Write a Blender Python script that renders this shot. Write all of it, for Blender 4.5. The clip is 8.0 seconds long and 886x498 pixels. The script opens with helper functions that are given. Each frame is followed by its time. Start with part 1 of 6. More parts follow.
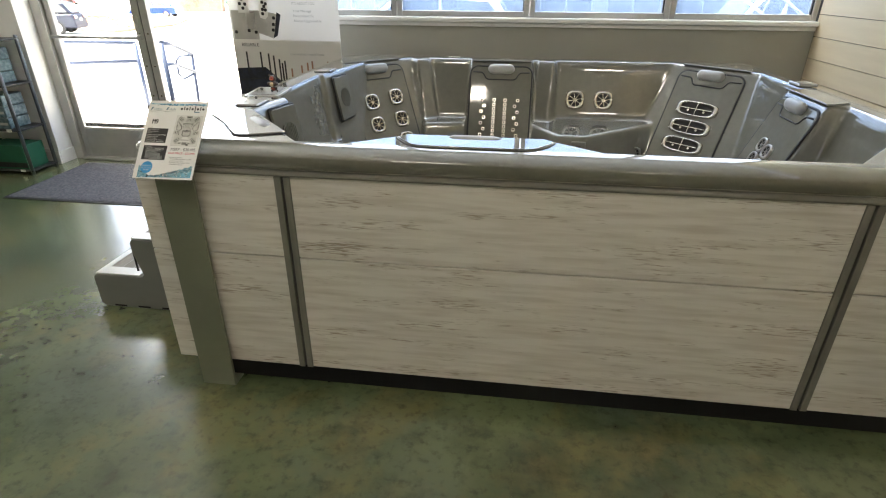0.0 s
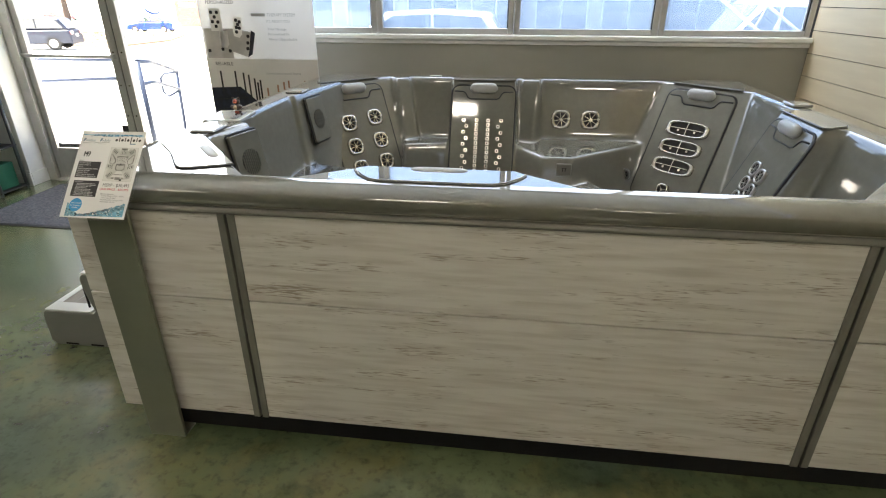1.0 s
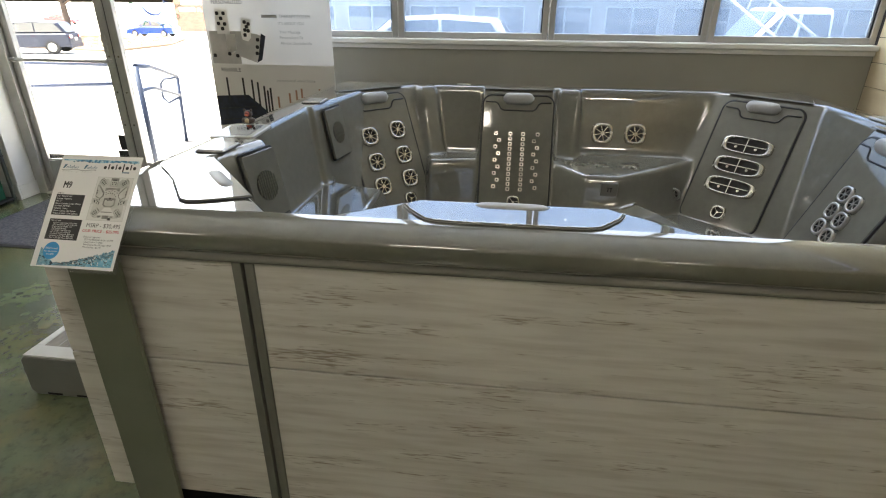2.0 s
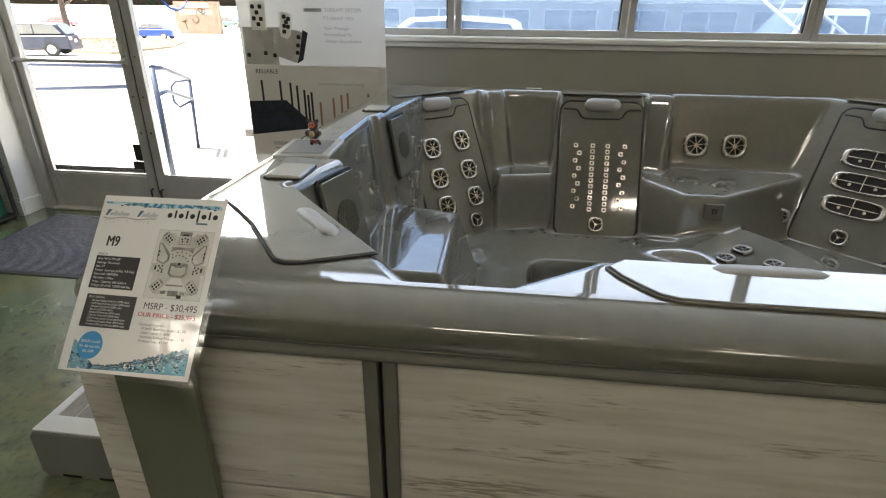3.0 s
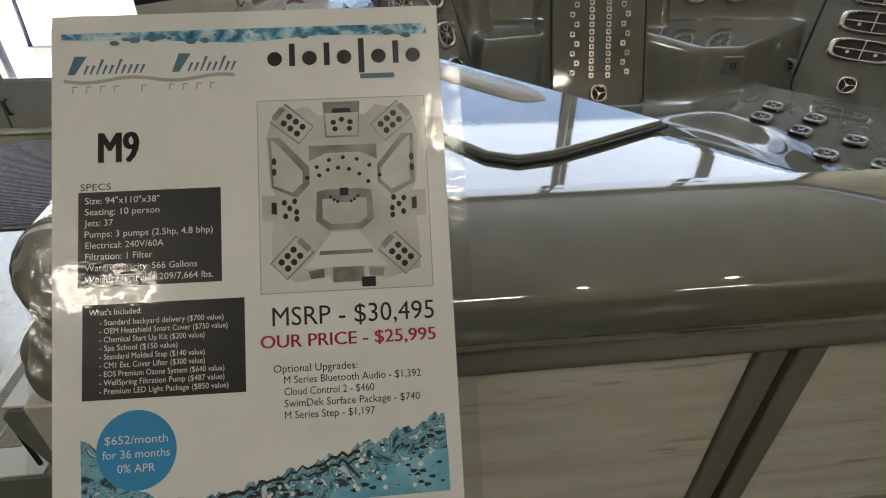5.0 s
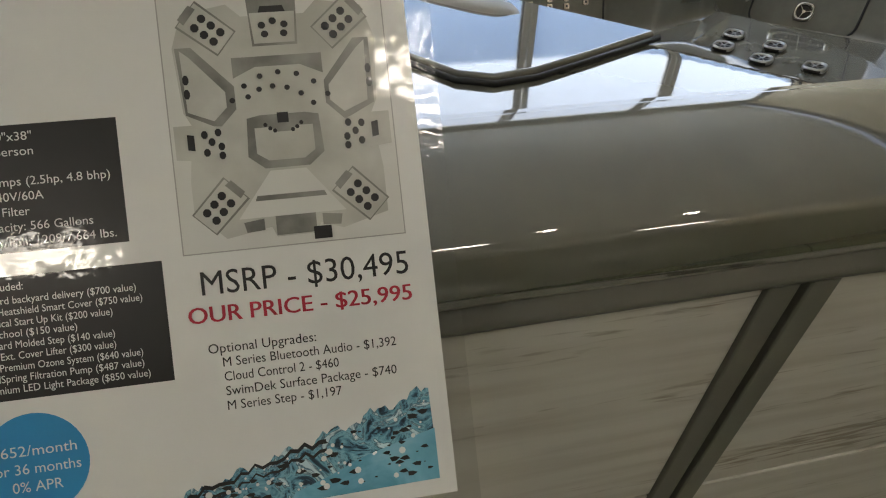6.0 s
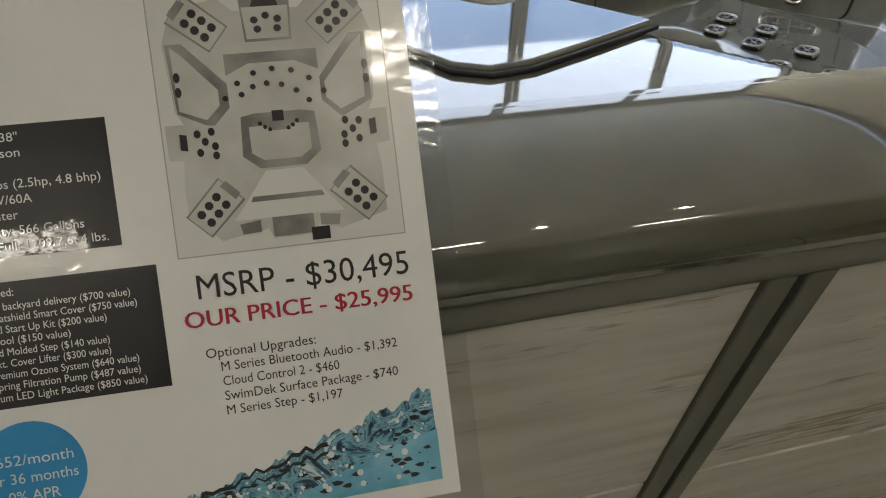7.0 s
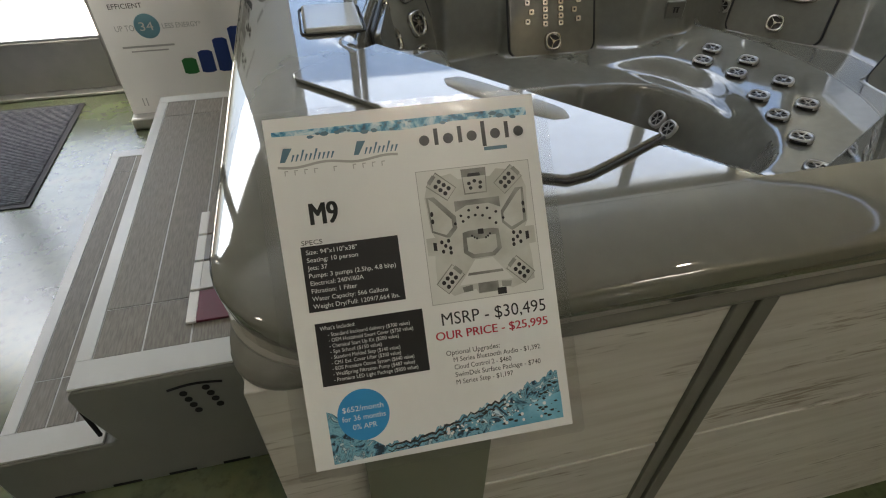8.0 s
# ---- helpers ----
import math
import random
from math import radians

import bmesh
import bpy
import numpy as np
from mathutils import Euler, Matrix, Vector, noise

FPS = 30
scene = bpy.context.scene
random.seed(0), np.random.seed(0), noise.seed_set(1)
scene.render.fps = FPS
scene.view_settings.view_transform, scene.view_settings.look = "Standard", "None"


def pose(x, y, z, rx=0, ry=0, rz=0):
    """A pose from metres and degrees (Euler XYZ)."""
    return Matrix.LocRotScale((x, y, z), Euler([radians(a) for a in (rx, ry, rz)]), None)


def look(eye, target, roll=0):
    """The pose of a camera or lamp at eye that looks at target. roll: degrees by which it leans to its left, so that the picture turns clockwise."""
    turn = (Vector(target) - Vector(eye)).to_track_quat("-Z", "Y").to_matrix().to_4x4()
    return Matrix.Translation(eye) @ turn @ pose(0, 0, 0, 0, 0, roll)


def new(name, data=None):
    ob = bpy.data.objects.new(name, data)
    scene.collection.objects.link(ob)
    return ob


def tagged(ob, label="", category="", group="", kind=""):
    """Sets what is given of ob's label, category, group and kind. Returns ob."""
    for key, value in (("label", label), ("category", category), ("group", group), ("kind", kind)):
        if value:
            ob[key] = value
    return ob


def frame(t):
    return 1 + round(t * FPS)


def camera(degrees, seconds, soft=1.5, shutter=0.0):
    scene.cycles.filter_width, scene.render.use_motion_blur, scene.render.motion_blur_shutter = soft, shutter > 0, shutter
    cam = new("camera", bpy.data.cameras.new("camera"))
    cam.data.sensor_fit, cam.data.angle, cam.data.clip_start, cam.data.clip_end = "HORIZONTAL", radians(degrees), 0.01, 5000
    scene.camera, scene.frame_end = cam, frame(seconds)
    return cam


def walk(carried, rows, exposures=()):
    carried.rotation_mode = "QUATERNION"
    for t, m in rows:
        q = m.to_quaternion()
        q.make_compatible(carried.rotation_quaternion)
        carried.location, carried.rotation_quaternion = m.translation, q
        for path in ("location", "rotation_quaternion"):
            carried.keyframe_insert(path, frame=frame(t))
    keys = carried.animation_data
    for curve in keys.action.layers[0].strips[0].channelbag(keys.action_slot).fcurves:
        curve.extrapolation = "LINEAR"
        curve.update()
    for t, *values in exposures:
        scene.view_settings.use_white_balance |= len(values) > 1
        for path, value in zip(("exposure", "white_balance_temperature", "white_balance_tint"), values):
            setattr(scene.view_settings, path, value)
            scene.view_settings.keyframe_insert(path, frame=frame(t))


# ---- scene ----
cam = camera(79.0, 8.0, soft=1.1)
SKY, SUN, LAMP = 0.15, 5.0, 5.6
PATH = [
    (0, (1.057, -1.525, 1.388), (0.829, 0.252, 0.499), 0.3),
    (0.5, (1.092, -1.467, 1.398), (0.867, 0.318, 0.526), 0.3),
    (1, (1.14, -1.332, 1.4), (0.915, 0.465, 0.551), 0.1),
    (1.5, (1.077, -1.196, 1.391), (0.854, 0.604, 0.549), 0.4),
    (2.8, (0.599, -0.695, 1.326), (0.384, 1.119, 0.512), 0.5),
    (3, (0.517, -0.635, 1.316), (0.304, 1.177, 0.495), 0.6),
    (3.5, (0.295, -0.516, 1.29), (0.114, 1.295, 0.462), 0.8),
    (4, (0.154, -0.351, 1.231), (0.053, 1.439, 0.344), 0.6),
    (4.5, (0.086, -0.271, 1.165), (0.103, 1.457, 0.159), 0.6),
    (5, (0.077, -0.236, 1.11), (0.268, 1.389, -0.041), 0.4),
    (6.5, (0.077, -0.185, 1.072), (0.399, 1.277, -0.255), 0.8),
    (7, (0.075, -0.185, 1.075), (0.41, 1.263, -0.264), 0.8),
    (7.5, (0.055, -0.197, 1.094), (0.403, 1.241, -0.251), 0.8),
    (7.8, (0.004, -0.237, 1.153), (0.362, 1.197, -0.191), 0.8),
    (8, (-0.052, -0.285, 1.239), (0.311, 1.158, -0.097), 0.8),
]
EXPOSURES = [(0.0, 3.6), (1.0, 3.54), (1.5, 3.36), (3.0, 3.02), (4.0, 2.88), (5.0, 2.8), (7.0, 2.78), (8.0, 2.78)]
walk(cam, [(t, look(eye, target, roll)) for t, eye, target, roll in PATH], EXPOSURES)

# ---------------------------------------------------------------- light
world = bpy.data.worlds.new("sky_world")
scene.world = world
world.use_nodes = True
wn = world.node_tree
sky = wn.nodes.new("ShaderNodeTexSky")
sky.sky_type, sky.sun_disc = "NISHITA", False
sky.sun_elevation, sky.sun_rotation = radians(68), radians(-90)
sky.air_density, sky.dust_density, sky.ozone_density = 0.9, 9.0, 0.2
wn.links.new(sky.outputs[0], wn.nodes["Background"].inputs[0])
wn.nodes["Background"].inputs[1].default_value = SKY
sun = new("sun", bpy.data.lights.new("sun", "SUN"))
sun.data.energy, sun.data.angle, sun.data.color = SUN, radians(0.6), (1.0, 0.95, 0.87)
sun.matrix_world = look((-13, 7, 33), (0, 7, 0))


def opening_fill(name, x, y, z, wide, high, watts):
    """An added area lamp boosts the sky's light in a glazed opening's upper part."""
    ob = new(name, bpy.data.lights.new(name, "AREA"))
    ob.data.shape, ob.data.size, ob.data.size_y = "RECTANGLE", wide, high
    ob.data.energy, ob.data.color = watts, (0.95, 0.98, 1.0)
    ob.matrix_world = look((x, y, z), (x, y - 1.0, z))


opening_fill("window_daylight", 1.12, 2.615, 2.45, 3.7, 1.0, 3.0)
opening_fill("door_daylight", -1.8, 2.618, 1.8, 1.56, 0.44, 1.9)

# ---------------------------------------------------------------- materials
def socket(node, name, value):
    node.inputs[name].default_value = value


def surf(name, base, rough=0.5, metal=0.0, var=0.12, scale=6.0, bump=0.08, fine=90.0, coat=0.0, second=None, stretch=(1, 1, 1), spread=(0.35, 0.65), piece=0.0):
    """A painted, moulded or natural surface: two scales of variation, gloss that varies, fine relief."""
    m = bpy.data.materials.new(name)
    m.use_nodes = True
    nt = m.node_tree
    b = nt.nodes["Principled BSDF"]
    co = nt.nodes.new("ShaderNodeTexCoord")
    mp = nt.nodes.new("ShaderNodeMapping")
    socket(mp, "Scale", stretch)
    nt.links.new(co.outputs["Object"], mp.inputs[0])
    n1 = nt.nodes.new("ShaderNodeTexNoise")
    socket(n1, "Scale", scale), socket(n1, "Detail", 6.0)
    nt.links.new(mp.outputs[0], n1.inputs["Vector"])
    ramp = nt.nodes.new("ShaderNodeValToRGB")
    dark = second or tuple(c * (1 - var) for c in base)
    lite = tuple(min(1, c * (1 + var)) for c in base) if not second else base
    ramp.color_ramp.elements[0].position, ramp.color_ramp.elements[1].position = spread
    ramp.color_ramp.elements[0].color, ramp.color_ramp.elements[1].color = (*dark, 1), (*lite, 1)
    nt.links.new(n1.outputs["Fac"], ramp.inputs[0])
    colour = ramp.outputs[0]
    if piece:
        info = nt.nodes.new("ShaderNodeObjectInfo")
        hsv = nt.nodes.new("ShaderNodeHueSaturation")
        mr = nt.nodes.new("ShaderNodeMapRange")
        socket(mr, "To Min", 1 - piece), socket(mr, "To Max", 1 + piece)
        nt.links.new(info.outputs["Random"], mr.inputs["Value"])
        nt.links.new(mr.outputs[0], hsv.inputs["Value"])
        nt.links.new(colour, hsv.inputs["Color"])
        colour = hsv.outputs[0]
    nt.links.new(colour, b.inputs["Base Color"])
    n2 = nt.nodes.new("ShaderNodeTexNoise")
    socket(n2, "Scale", fine), socket(n2, "Detail", 3.0)
    nt.links.new(mp.outputs[0], n2.inputs["Vector"])
    rr = nt.nodes.new("ShaderNodeMapRange")
    socket(rr, "To Min", max(0.0, rough * 0.82)), socket(rr, "To Max", min(1.0, rough * 1.18))
    nt.links.new(n1.outputs["Fac"], rr.inputs["Value"])
    nt.links.new(rr.outputs[0], b.inputs["Roughness"])
    socket(b, "Metallic", metal), socket(b, "Coat Weight", coat), socket(b, "Coat Roughness", 0.04)
    if bump:
        bp = nt.nodes.new("ShaderNodeBump")
        socket(bp, "Strength", bump), socket(bp, "Distance", 0.002)
        nt.links.new(n2.outputs["Fac"], bp.inputs["Height"])
        nt.links.new(bp.outputs[0], b.inputs["Normal"])
        if coat:
            nt.links.new(bp.outputs[0], b.inputs["Coat Normal"])
    return m


def pane(name, tint, haze=0.0, milk=(1, 1, 1), wrinkle=0.0):
    """Window glass: clear, tinted or with a hazy film."""
    m = bpy.data.materials.new(name)
    m.use_nodes = True
    nt = m.node_tree
    nt.nodes.remove(nt.nodes["Principled BSDF"])
    out = nt.nodes["Material Output"]
    tr, gl, mx = (nt.nodes.new(k) for k in ("ShaderNodeBsdfTransparent", "ShaderNodeBsdfGlossy", "ShaderNodeMixShader"))
    socket(tr, "Color", (*tint, 1)), socket(gl, "Roughness", 0.02), socket(mx, "Fac", 0.045)
    body = tr.outputs[0]
    if wrinkle:
        co, n1, bp = (nt.nodes.new(k) for k in ("ShaderNodeTexCoord", "ShaderNodeTexNoise", "ShaderNodeBump"))
        socket(n1, "Scale", 55.0), socket(n1, "Detail", 4.0), socket(n1, "Distortion", 0.8)
        socket(bp, "Strength", 0.5 * wrinkle), socket(bp, "Distance", 0.003)
        nt.links.new(co.outputs["Object"], n1.inputs["Vector"]), nt.links.new(n1.outputs["Fac"], bp.inputs["Height"])
        nt.links.new(bp.outputs[0], gl.inputs["Normal"])
        socket(gl, "Roughness", 0.07)
    if haze:
        tl, hz = nt.nodes.new("ShaderNodeBsdfTranslucent"), nt.nodes.new("ShaderNodeMixShader")
        socket(tl, "Color", (*milk, 1)), socket(hz, "Fac", haze)
        nt.links.new(body, hz.inputs[1]), nt.links.new(tl.outputs[0], hz.inputs[2])
        body = hz.outputs[0]
    nt.links.new(body, mx.inputs[1]), nt.links.new(gl.outputs[0], mx.inputs[2])
    nt.links.new(mx.outputs[0], out.inputs[0])
    return m


def glow(name, colour, strength):
    m = bpy.data.materials.new(name)
    m.use_nodes = True
    b = m.node_tree.nodes["Principled BSDF"]
    socket(b, "Base Color", (*colour, 1)), socket(b, "Emission Color", (*colour, 1)), socket(b, "Emission Strength", strength)
    return m


def planked(name):
    """Whitewashed wood-look cladding: pale ground, long thin grain streaks, short dark flecks."""
    m = surf(name, (0.64, 0.615, 0.565), rough=0.42, second=(0.5, 0.465, 0.41), scale=3.0, stretch=(1.3, 1.3, 16), spread=(0.3, 0.58), bump=0.1, fine=60, piece=0.03)
    nt = m.node_tree
    b = nt.nodes["Principled BSDF"]
    was = b.inputs["Base Color"].links[0].from_socket
    co, mp = nt.nodes.new("ShaderNodeTexCoord"), nt.nodes.new("ShaderNodeMapping")
    socket(mp, "Scale", (7.0, 7.0, 75.0))
    nt.links.new(co.outputs["Object"], mp.inputs[0])
    n1 = nt.nodes.new("ShaderNodeTexNoise")
    socket(n1, "Scale", 2.6), socket(n1, "Detail", 7.0), socket(n1, "Distortion", 0.4)
    nt.links.new(mp.outputs[0], n1.inputs["Vector"])
    mp2 = nt.nodes.new("ShaderNodeMapping")
    socket(mp2, "Scale", (1.1, 1.1, 8.0))
    nt.links.new(co.outputs["Object"], mp2.inputs[0])
    n2 = nt.nodes.new("ShaderNodeTexNoise")
    socket(n2, "Scale", 2.6), socket(n2, "Detail", 3.0)
    nt.links.new(mp2.outputs[0], n2.inputs["Vector"])
    mul = nt.nodes.new("ShaderNodeMath")
    mul.operation = "MULTIPLY"
    nt.links.new(n1.outputs["Fac"], mul.inputs[0]), nt.links.new(n2.outputs["Fac"], mul.inputs[1])
    rm = nt.nodes.new("ShaderNodeMapRange")
    socket(rm, "From Min", 0.31), socket(rm, "From Max", 0.41), socket(rm, "To Max", 0.82)
    nt.links.new(mul.outputs[0], rm.inputs["Value"])
    mix = nt.nodes.new("ShaderNodeMix")
    mix.data_type = "RGBA"
    mix.inputs["B"].default_value = (0.17, 0.15, 0.125, 1)
    for s in mix.inputs:
        if s.type == "RGBA" and s.name == "B":
            s.default_value = (0.17, 0.15, 0.125, 1)
    nt.links.new(rm.outputs[0], mix.inputs[0])
    nt.links.new(was, mix.inputs[6])
    mix.inputs[7].default_value = (0.25, 0.205, 0.15, 1)
    nt.links.new(mix.outputs[2], b.inputs["Base Color"])
    return m


def stained_concrete(name):
    """Acid-stained concrete: moss green and ochre clouds, dark scuffs, a worn gloss sealer."""
    m = surf(name, (0.14, 0.17, 0.082), rough=0.22, second=(0.045, 0.066, 0.032), scale=1.5, spread=(0.32, 0.66), bump=0.06, fine=14, coat=0.9)
    nt = m.node_tree
    b = nt.nodes["Principled BSDF"]
    was = b.inputs["Base Color"].links[0].from_socket
    co = nt.nodes.new("ShaderNodeTexCoord")
    layers = [(2.2, 0.5, 0.66, 0.6, (0.2, 0.17, 0.055)), (0.9, 0.5, 0.66, 0.5, (0.11, 0.15, 0.12)), (3.6, 0.5, 0.7, 0.55, (0.035, 0.05, 0.022)), (7.0, 0.54, 0.76, 0.6, (0.025, 0.026, 0.016)), (30.0, 0.52, 0.72, 0.55, (0.03, 0.028, 0.018))]
    for k, (sc, lo, hi, top, col) in enumerate(layers):
        n = nt.nodes.new("ShaderNodeTexNoise")
        socket(n, "Scale", sc), socket(n, "Detail", 8.0), socket(n, "Roughness", 0.62)
        mp = nt.nodes.new("ShaderNodeMapping")
        socket(mp, "Location", (3.1 * k, 1.7 * k, 0))
        nt.links.new(co.outputs["Object"], mp.inputs[0]), nt.links.new(mp.outputs[0], n.inputs["Vector"])
        rm = nt.nodes.new("ShaderNodeMapRange")
        socket(rm, "From Min", lo), socket(rm, "From Max", hi), socket(rm, "To Max", top)
        nt.links.new(n.outputs["Fac"], rm.inputs["Value"])
        mix = nt.nodes.new("ShaderNodeMix")
        mix.data_type = "RGBA"
        nt.links.new(rm.outputs[0], mix.inputs[0]), nt.links.new(was, mix.inputs[6])
        mix.inputs[7].default_value = (*col, 1)
        was = mix.outputs[2]
    nt.links.new(was, b.inputs["Base Color"])
    socket(b, "Coat Roughness", 0.27), socket(b, "Coat Weight", 1.0), socket(b, "Coat IOR", 1.62)
    return m


M = {}
M["acrylic"] = surf("grey_acrylic", (0.165, 0.16, 0.132), rough=0.04, var=0.04, scale=30, bump=0.0, coat=1.0)
socket(M["acrylic"].node_tree.nodes["Principled BSDF"], "Coat IOR", 1.75)
M["pak"] = surf("pak_plastic", (0.165, 0.16, 0.132), rough=0.06, var=0.04, scale=30, bump=0.01, fine=200, coat=0.5)
M["gasket"] = surf("black_rubber", (0.012, 0.012, 0.012), rough=0.55, bump=0.05)
M["pillow"] = surf("pillow_vinyl", (0.40, 0.40, 0.385), rough=0.42, var=0.05, bump=0.15, fine=140)
M["chrome"] = surf("brushed_steel", (0.56, 0.53, 0.47), rough=0.26, metal=1.0, var=0.06, scale=40, bump=0.02, fine=300)
M["dullsteel"] = surf("dull_steel", (0.42, 0.40, 0.36), rough=0.3, metal=0.8, var=0.1, scale=40, bump=0.0)
M["jetdark"] = surf("jet_bowl", (0.018, 0.015, 0.012), rough=0.35, metal=0.0, var=0.3, scale=60)
M["bezel"] = surf("pale_bezel", (0.42, 0.41, 0.37), rough=0.16, var=0.04, bump=0.0, coat=0.6)
M["screen"] = surf("black_glass", (0.006, 0.006, 0.007), rough=0.05, bump=0.0, coat=1.0)
M["clad"] = planked("whitewashed_cladding")
M["trim"] = surf("taupe_trim", (0.165, 0.16, 0.135), rough=0.38, var=0.06, scale=12, bump=0.05, fine=160)
M["lip"] = surf("rim_edge", (0.3, 0.285, 0.24), rough=0.35, var=0.05)
M["line"] = surf("pale_edge", (0.55, 0.53, 0.46), rough=0.35, var=0.05)
M["post"] = surf("green_grey_metal", (0.19, 0.2, 0.145), rough=0.42, metal=0.25, var=0.06, scale=5, bump=0.04, fine=200)
M["black"] = surf("black_plinth", (0.004, 0.004, 0.004), rough=0.9, var=0.3)
M["floor"] = stained_concrete("stained_concrete")
M["wall"] = surf("taupe_wall_paint", (0.34, 0.33, 0.28), rough=0.7, var=0.03, scale=2, bump=0.12, fine=180)
M["white"] = surf("white_paint", (0.78, 0.77, 0.73), rough=0.45, var=0.04, scale=5, bump=0.05, fine=120)
M["ceiling"] = surf("ceiling_tile", (0.7, 0.69, 0.66), rough=0.9, var=0.05, scale=20, bump=0.2)
M["board"] = surf("shiplap_paint", (0.66, 0.56, 0.38), rough=0.5, second=(0.6, 0.5, 0.33), scale=2, stretch=(1, 1, 9), bump=0.1, fine=80, piece=0.03)
M["alu"] = surf("mill_aluminium", (0.46, 0.455, 0.43), rough=0.42, metal=0.55, var=0.06, scale=9, bump=0.03, fine=250)
M["darkgap"] = surf("dark_gap", (0.015, 0.014, 0.013), rough=0.8)
M["mat"] = surf("entrance_mat", (0.16, 0.164, 0.185), rough=0.9, second=(0.08, 0.084, 0.1), scale=60, bump=0.6, fine=240)
M["rubber"] = surf("mat_edge", (0.02, 0.02, 0.022), rough=0.7)
M["paper"] = surf("white_paper", (0.80, 0.80, 0.785), rough=0.35, var=0.015, scale=9, bump=0.3, fine=42, coat=0.7)
M["ink"] = surf("black_ink", (0.02, 0.02, 0.02), rough=0.3, coat=0.6, bump=0.16, fine=60)
M["inkbox"] = surf("charcoal_ink", (0.012, 0.011, 0.011), rough=0.35, coat=0.4, bump=0.16, fine=60)
M["red"] = surf("red_ink", (0.55, 0.03, 0.06), rough=0.3, coat=0.9)
M["cyan"] = surf("blue_ink", (0.03, 0.29, 0.62), rough=0.3, coat=0.9)
M["teal"] = surf("teal_ink", (0.10, 0.2, 0.27), rough=0.3, coat=0.9)
M["greyink"] = surf("grey_ink", (0.42, 0.42, 0.4), rough=0.35, coat=0.6)
M["laminate"] = pane("laminate_film", (0.96, 0.96, 0.96), wrinkle=1.0)
M["glass"] = pane("door_glass", (0.94, 0.96, 0.95))
M["film"] = pane("window_film_glass", (0.62, 0.68, 0.74), haze=0.2, milk=(0.36, 0.50, 0.68))


# ---------------------------------------------------------------- mesh tools
def mesh_ob(name, bm, mats, parent=None, label="", smooth=False, bevel=0.0, segs=2, kind=""):
    me = bpy.data.meshes.new(name)
    bm.normal_update()
    bm.to_mesh(me)
    bm.free()
    for k in mats if isinstance(mats, (list, tuple)) else [mats]:
        me.materials.append(M[k] if isinstance(k, str) else k)
    ob = new(name, me)
    if smooth or bevel:
        for p in me.polygons:
            p.use_smooth = True
    if bevel:
        md = ob.modifiers.new("bevel", "BEVEL")
        md.width, md.segments, md.limit_method, md.angle_limit = bevel, segs, "ANGLE", radians(35)
        md.harden_normals = True
    elif smooth:
        me.set_sharp_from_angle(angle=radians(50))
    if parent:
        ob.parent = parent
        ob.matrix_parent_inverse = parent.matrix_world.inverted() if parent.type != "EMPTY" else Matrix.Translation(parent.location).inverted()
    if label:
        ob["label"] = label
    if kind:
        ob["kind"] = kind
    return ob


def part(name, bm, mats, parent, label="", **kw):
    return mesh_ob(name, bm, mats, parent, label, **kw)


def thing(name, at, label, category, group="", kind=""):
    e = new(name)
    e.empty_display_size = 0.05
    e.location = at
    return tagged(e, label, category, group, kind)


def box(bm, x0, x1, y0, y1, z0, z1, mi=0, m=None):
    r = bmesh.ops.create_cube(bm, size=1.0, matrix=Matrix.LocRotScale(((x0 + x1) / 2, (y0 + y1) / 2, (z0 + z1) / 2), None, (abs(x1 - x0), abs(y1 - y0), abs(z1 - z0))))
    if m:
        bmesh.ops.transform(bm, matrix=m, verts=r["verts"])
    for f in {f for v in r["verts"] for f in v.link_faces}:
        f.material_index = mi
    return bm


def boxes(*rows):
    bm = bmesh.new()
    for row in rows:
        box(bm, *row)
    return bm


def tube(bm, pts, r, n=8, mi=0, closed=False, flat=1.0):
    """A round bar along points; flat squashes it along its second axis."""
    pts = [Vector(p) for p in pts]
    rings, k = [], len(pts)
    up = None
    for i, p in enumerate(pts):
        a = pts[(i - 1) % k] if (closed or i) else p
        b = pts[(i + 1) % k] if (closed or i < k - 1) else p
        d = (b - a).normalized()
        if up is None:
            up = d.orthogonal().normalized()
        up = (up - d * up.dot(d)).normalized()
        s = d.cross(up)
        rad = r[i] if isinstance(r, (list, tuple)) else r
        rings.append([bm.verts.new(p + rad * (math.cos(2 * math.pi * j / n) * up + flat * math.sin(2 * math.pi * j / n) * s)) for j in range(n)])
    for i in range(k if closed else k - 1):
        A, B = rings[i], rings[(i + 1) % k]
        for j in range(n):
            f = bm.faces.new((A[j], A[(j + 1) % n], B[(j + 1) % n], B[j]))
            f.material_index, f.smooth = mi, True
    if not closed:
        for R in (rings[0][::-1], rings[-1]):
            f = bm.faces.new(R)
            f.material_index = mi
    return bm


def prism(bm, outline, depth, m, mi=0):
    """A flat shape with thickness: outline in the plane of m, its face at +depth."""
    lo = [bm.verts.new(m @ Vector((x, y, 0))) for x, y in outline]
    hi = [bm.verts.new(m @ Vector((x, y, depth))) for x, y in outline]
    n = len(lo)
    fs = [bm.faces.new(hi), bm.faces.new(lo[::-1])] + [bm.faces.new((lo[i], lo[(i + 1) % n], hi[(i + 1) % n], hi[i])) for i in range(n)]
    for f in fs:
        f.material_index = mi
    return bm


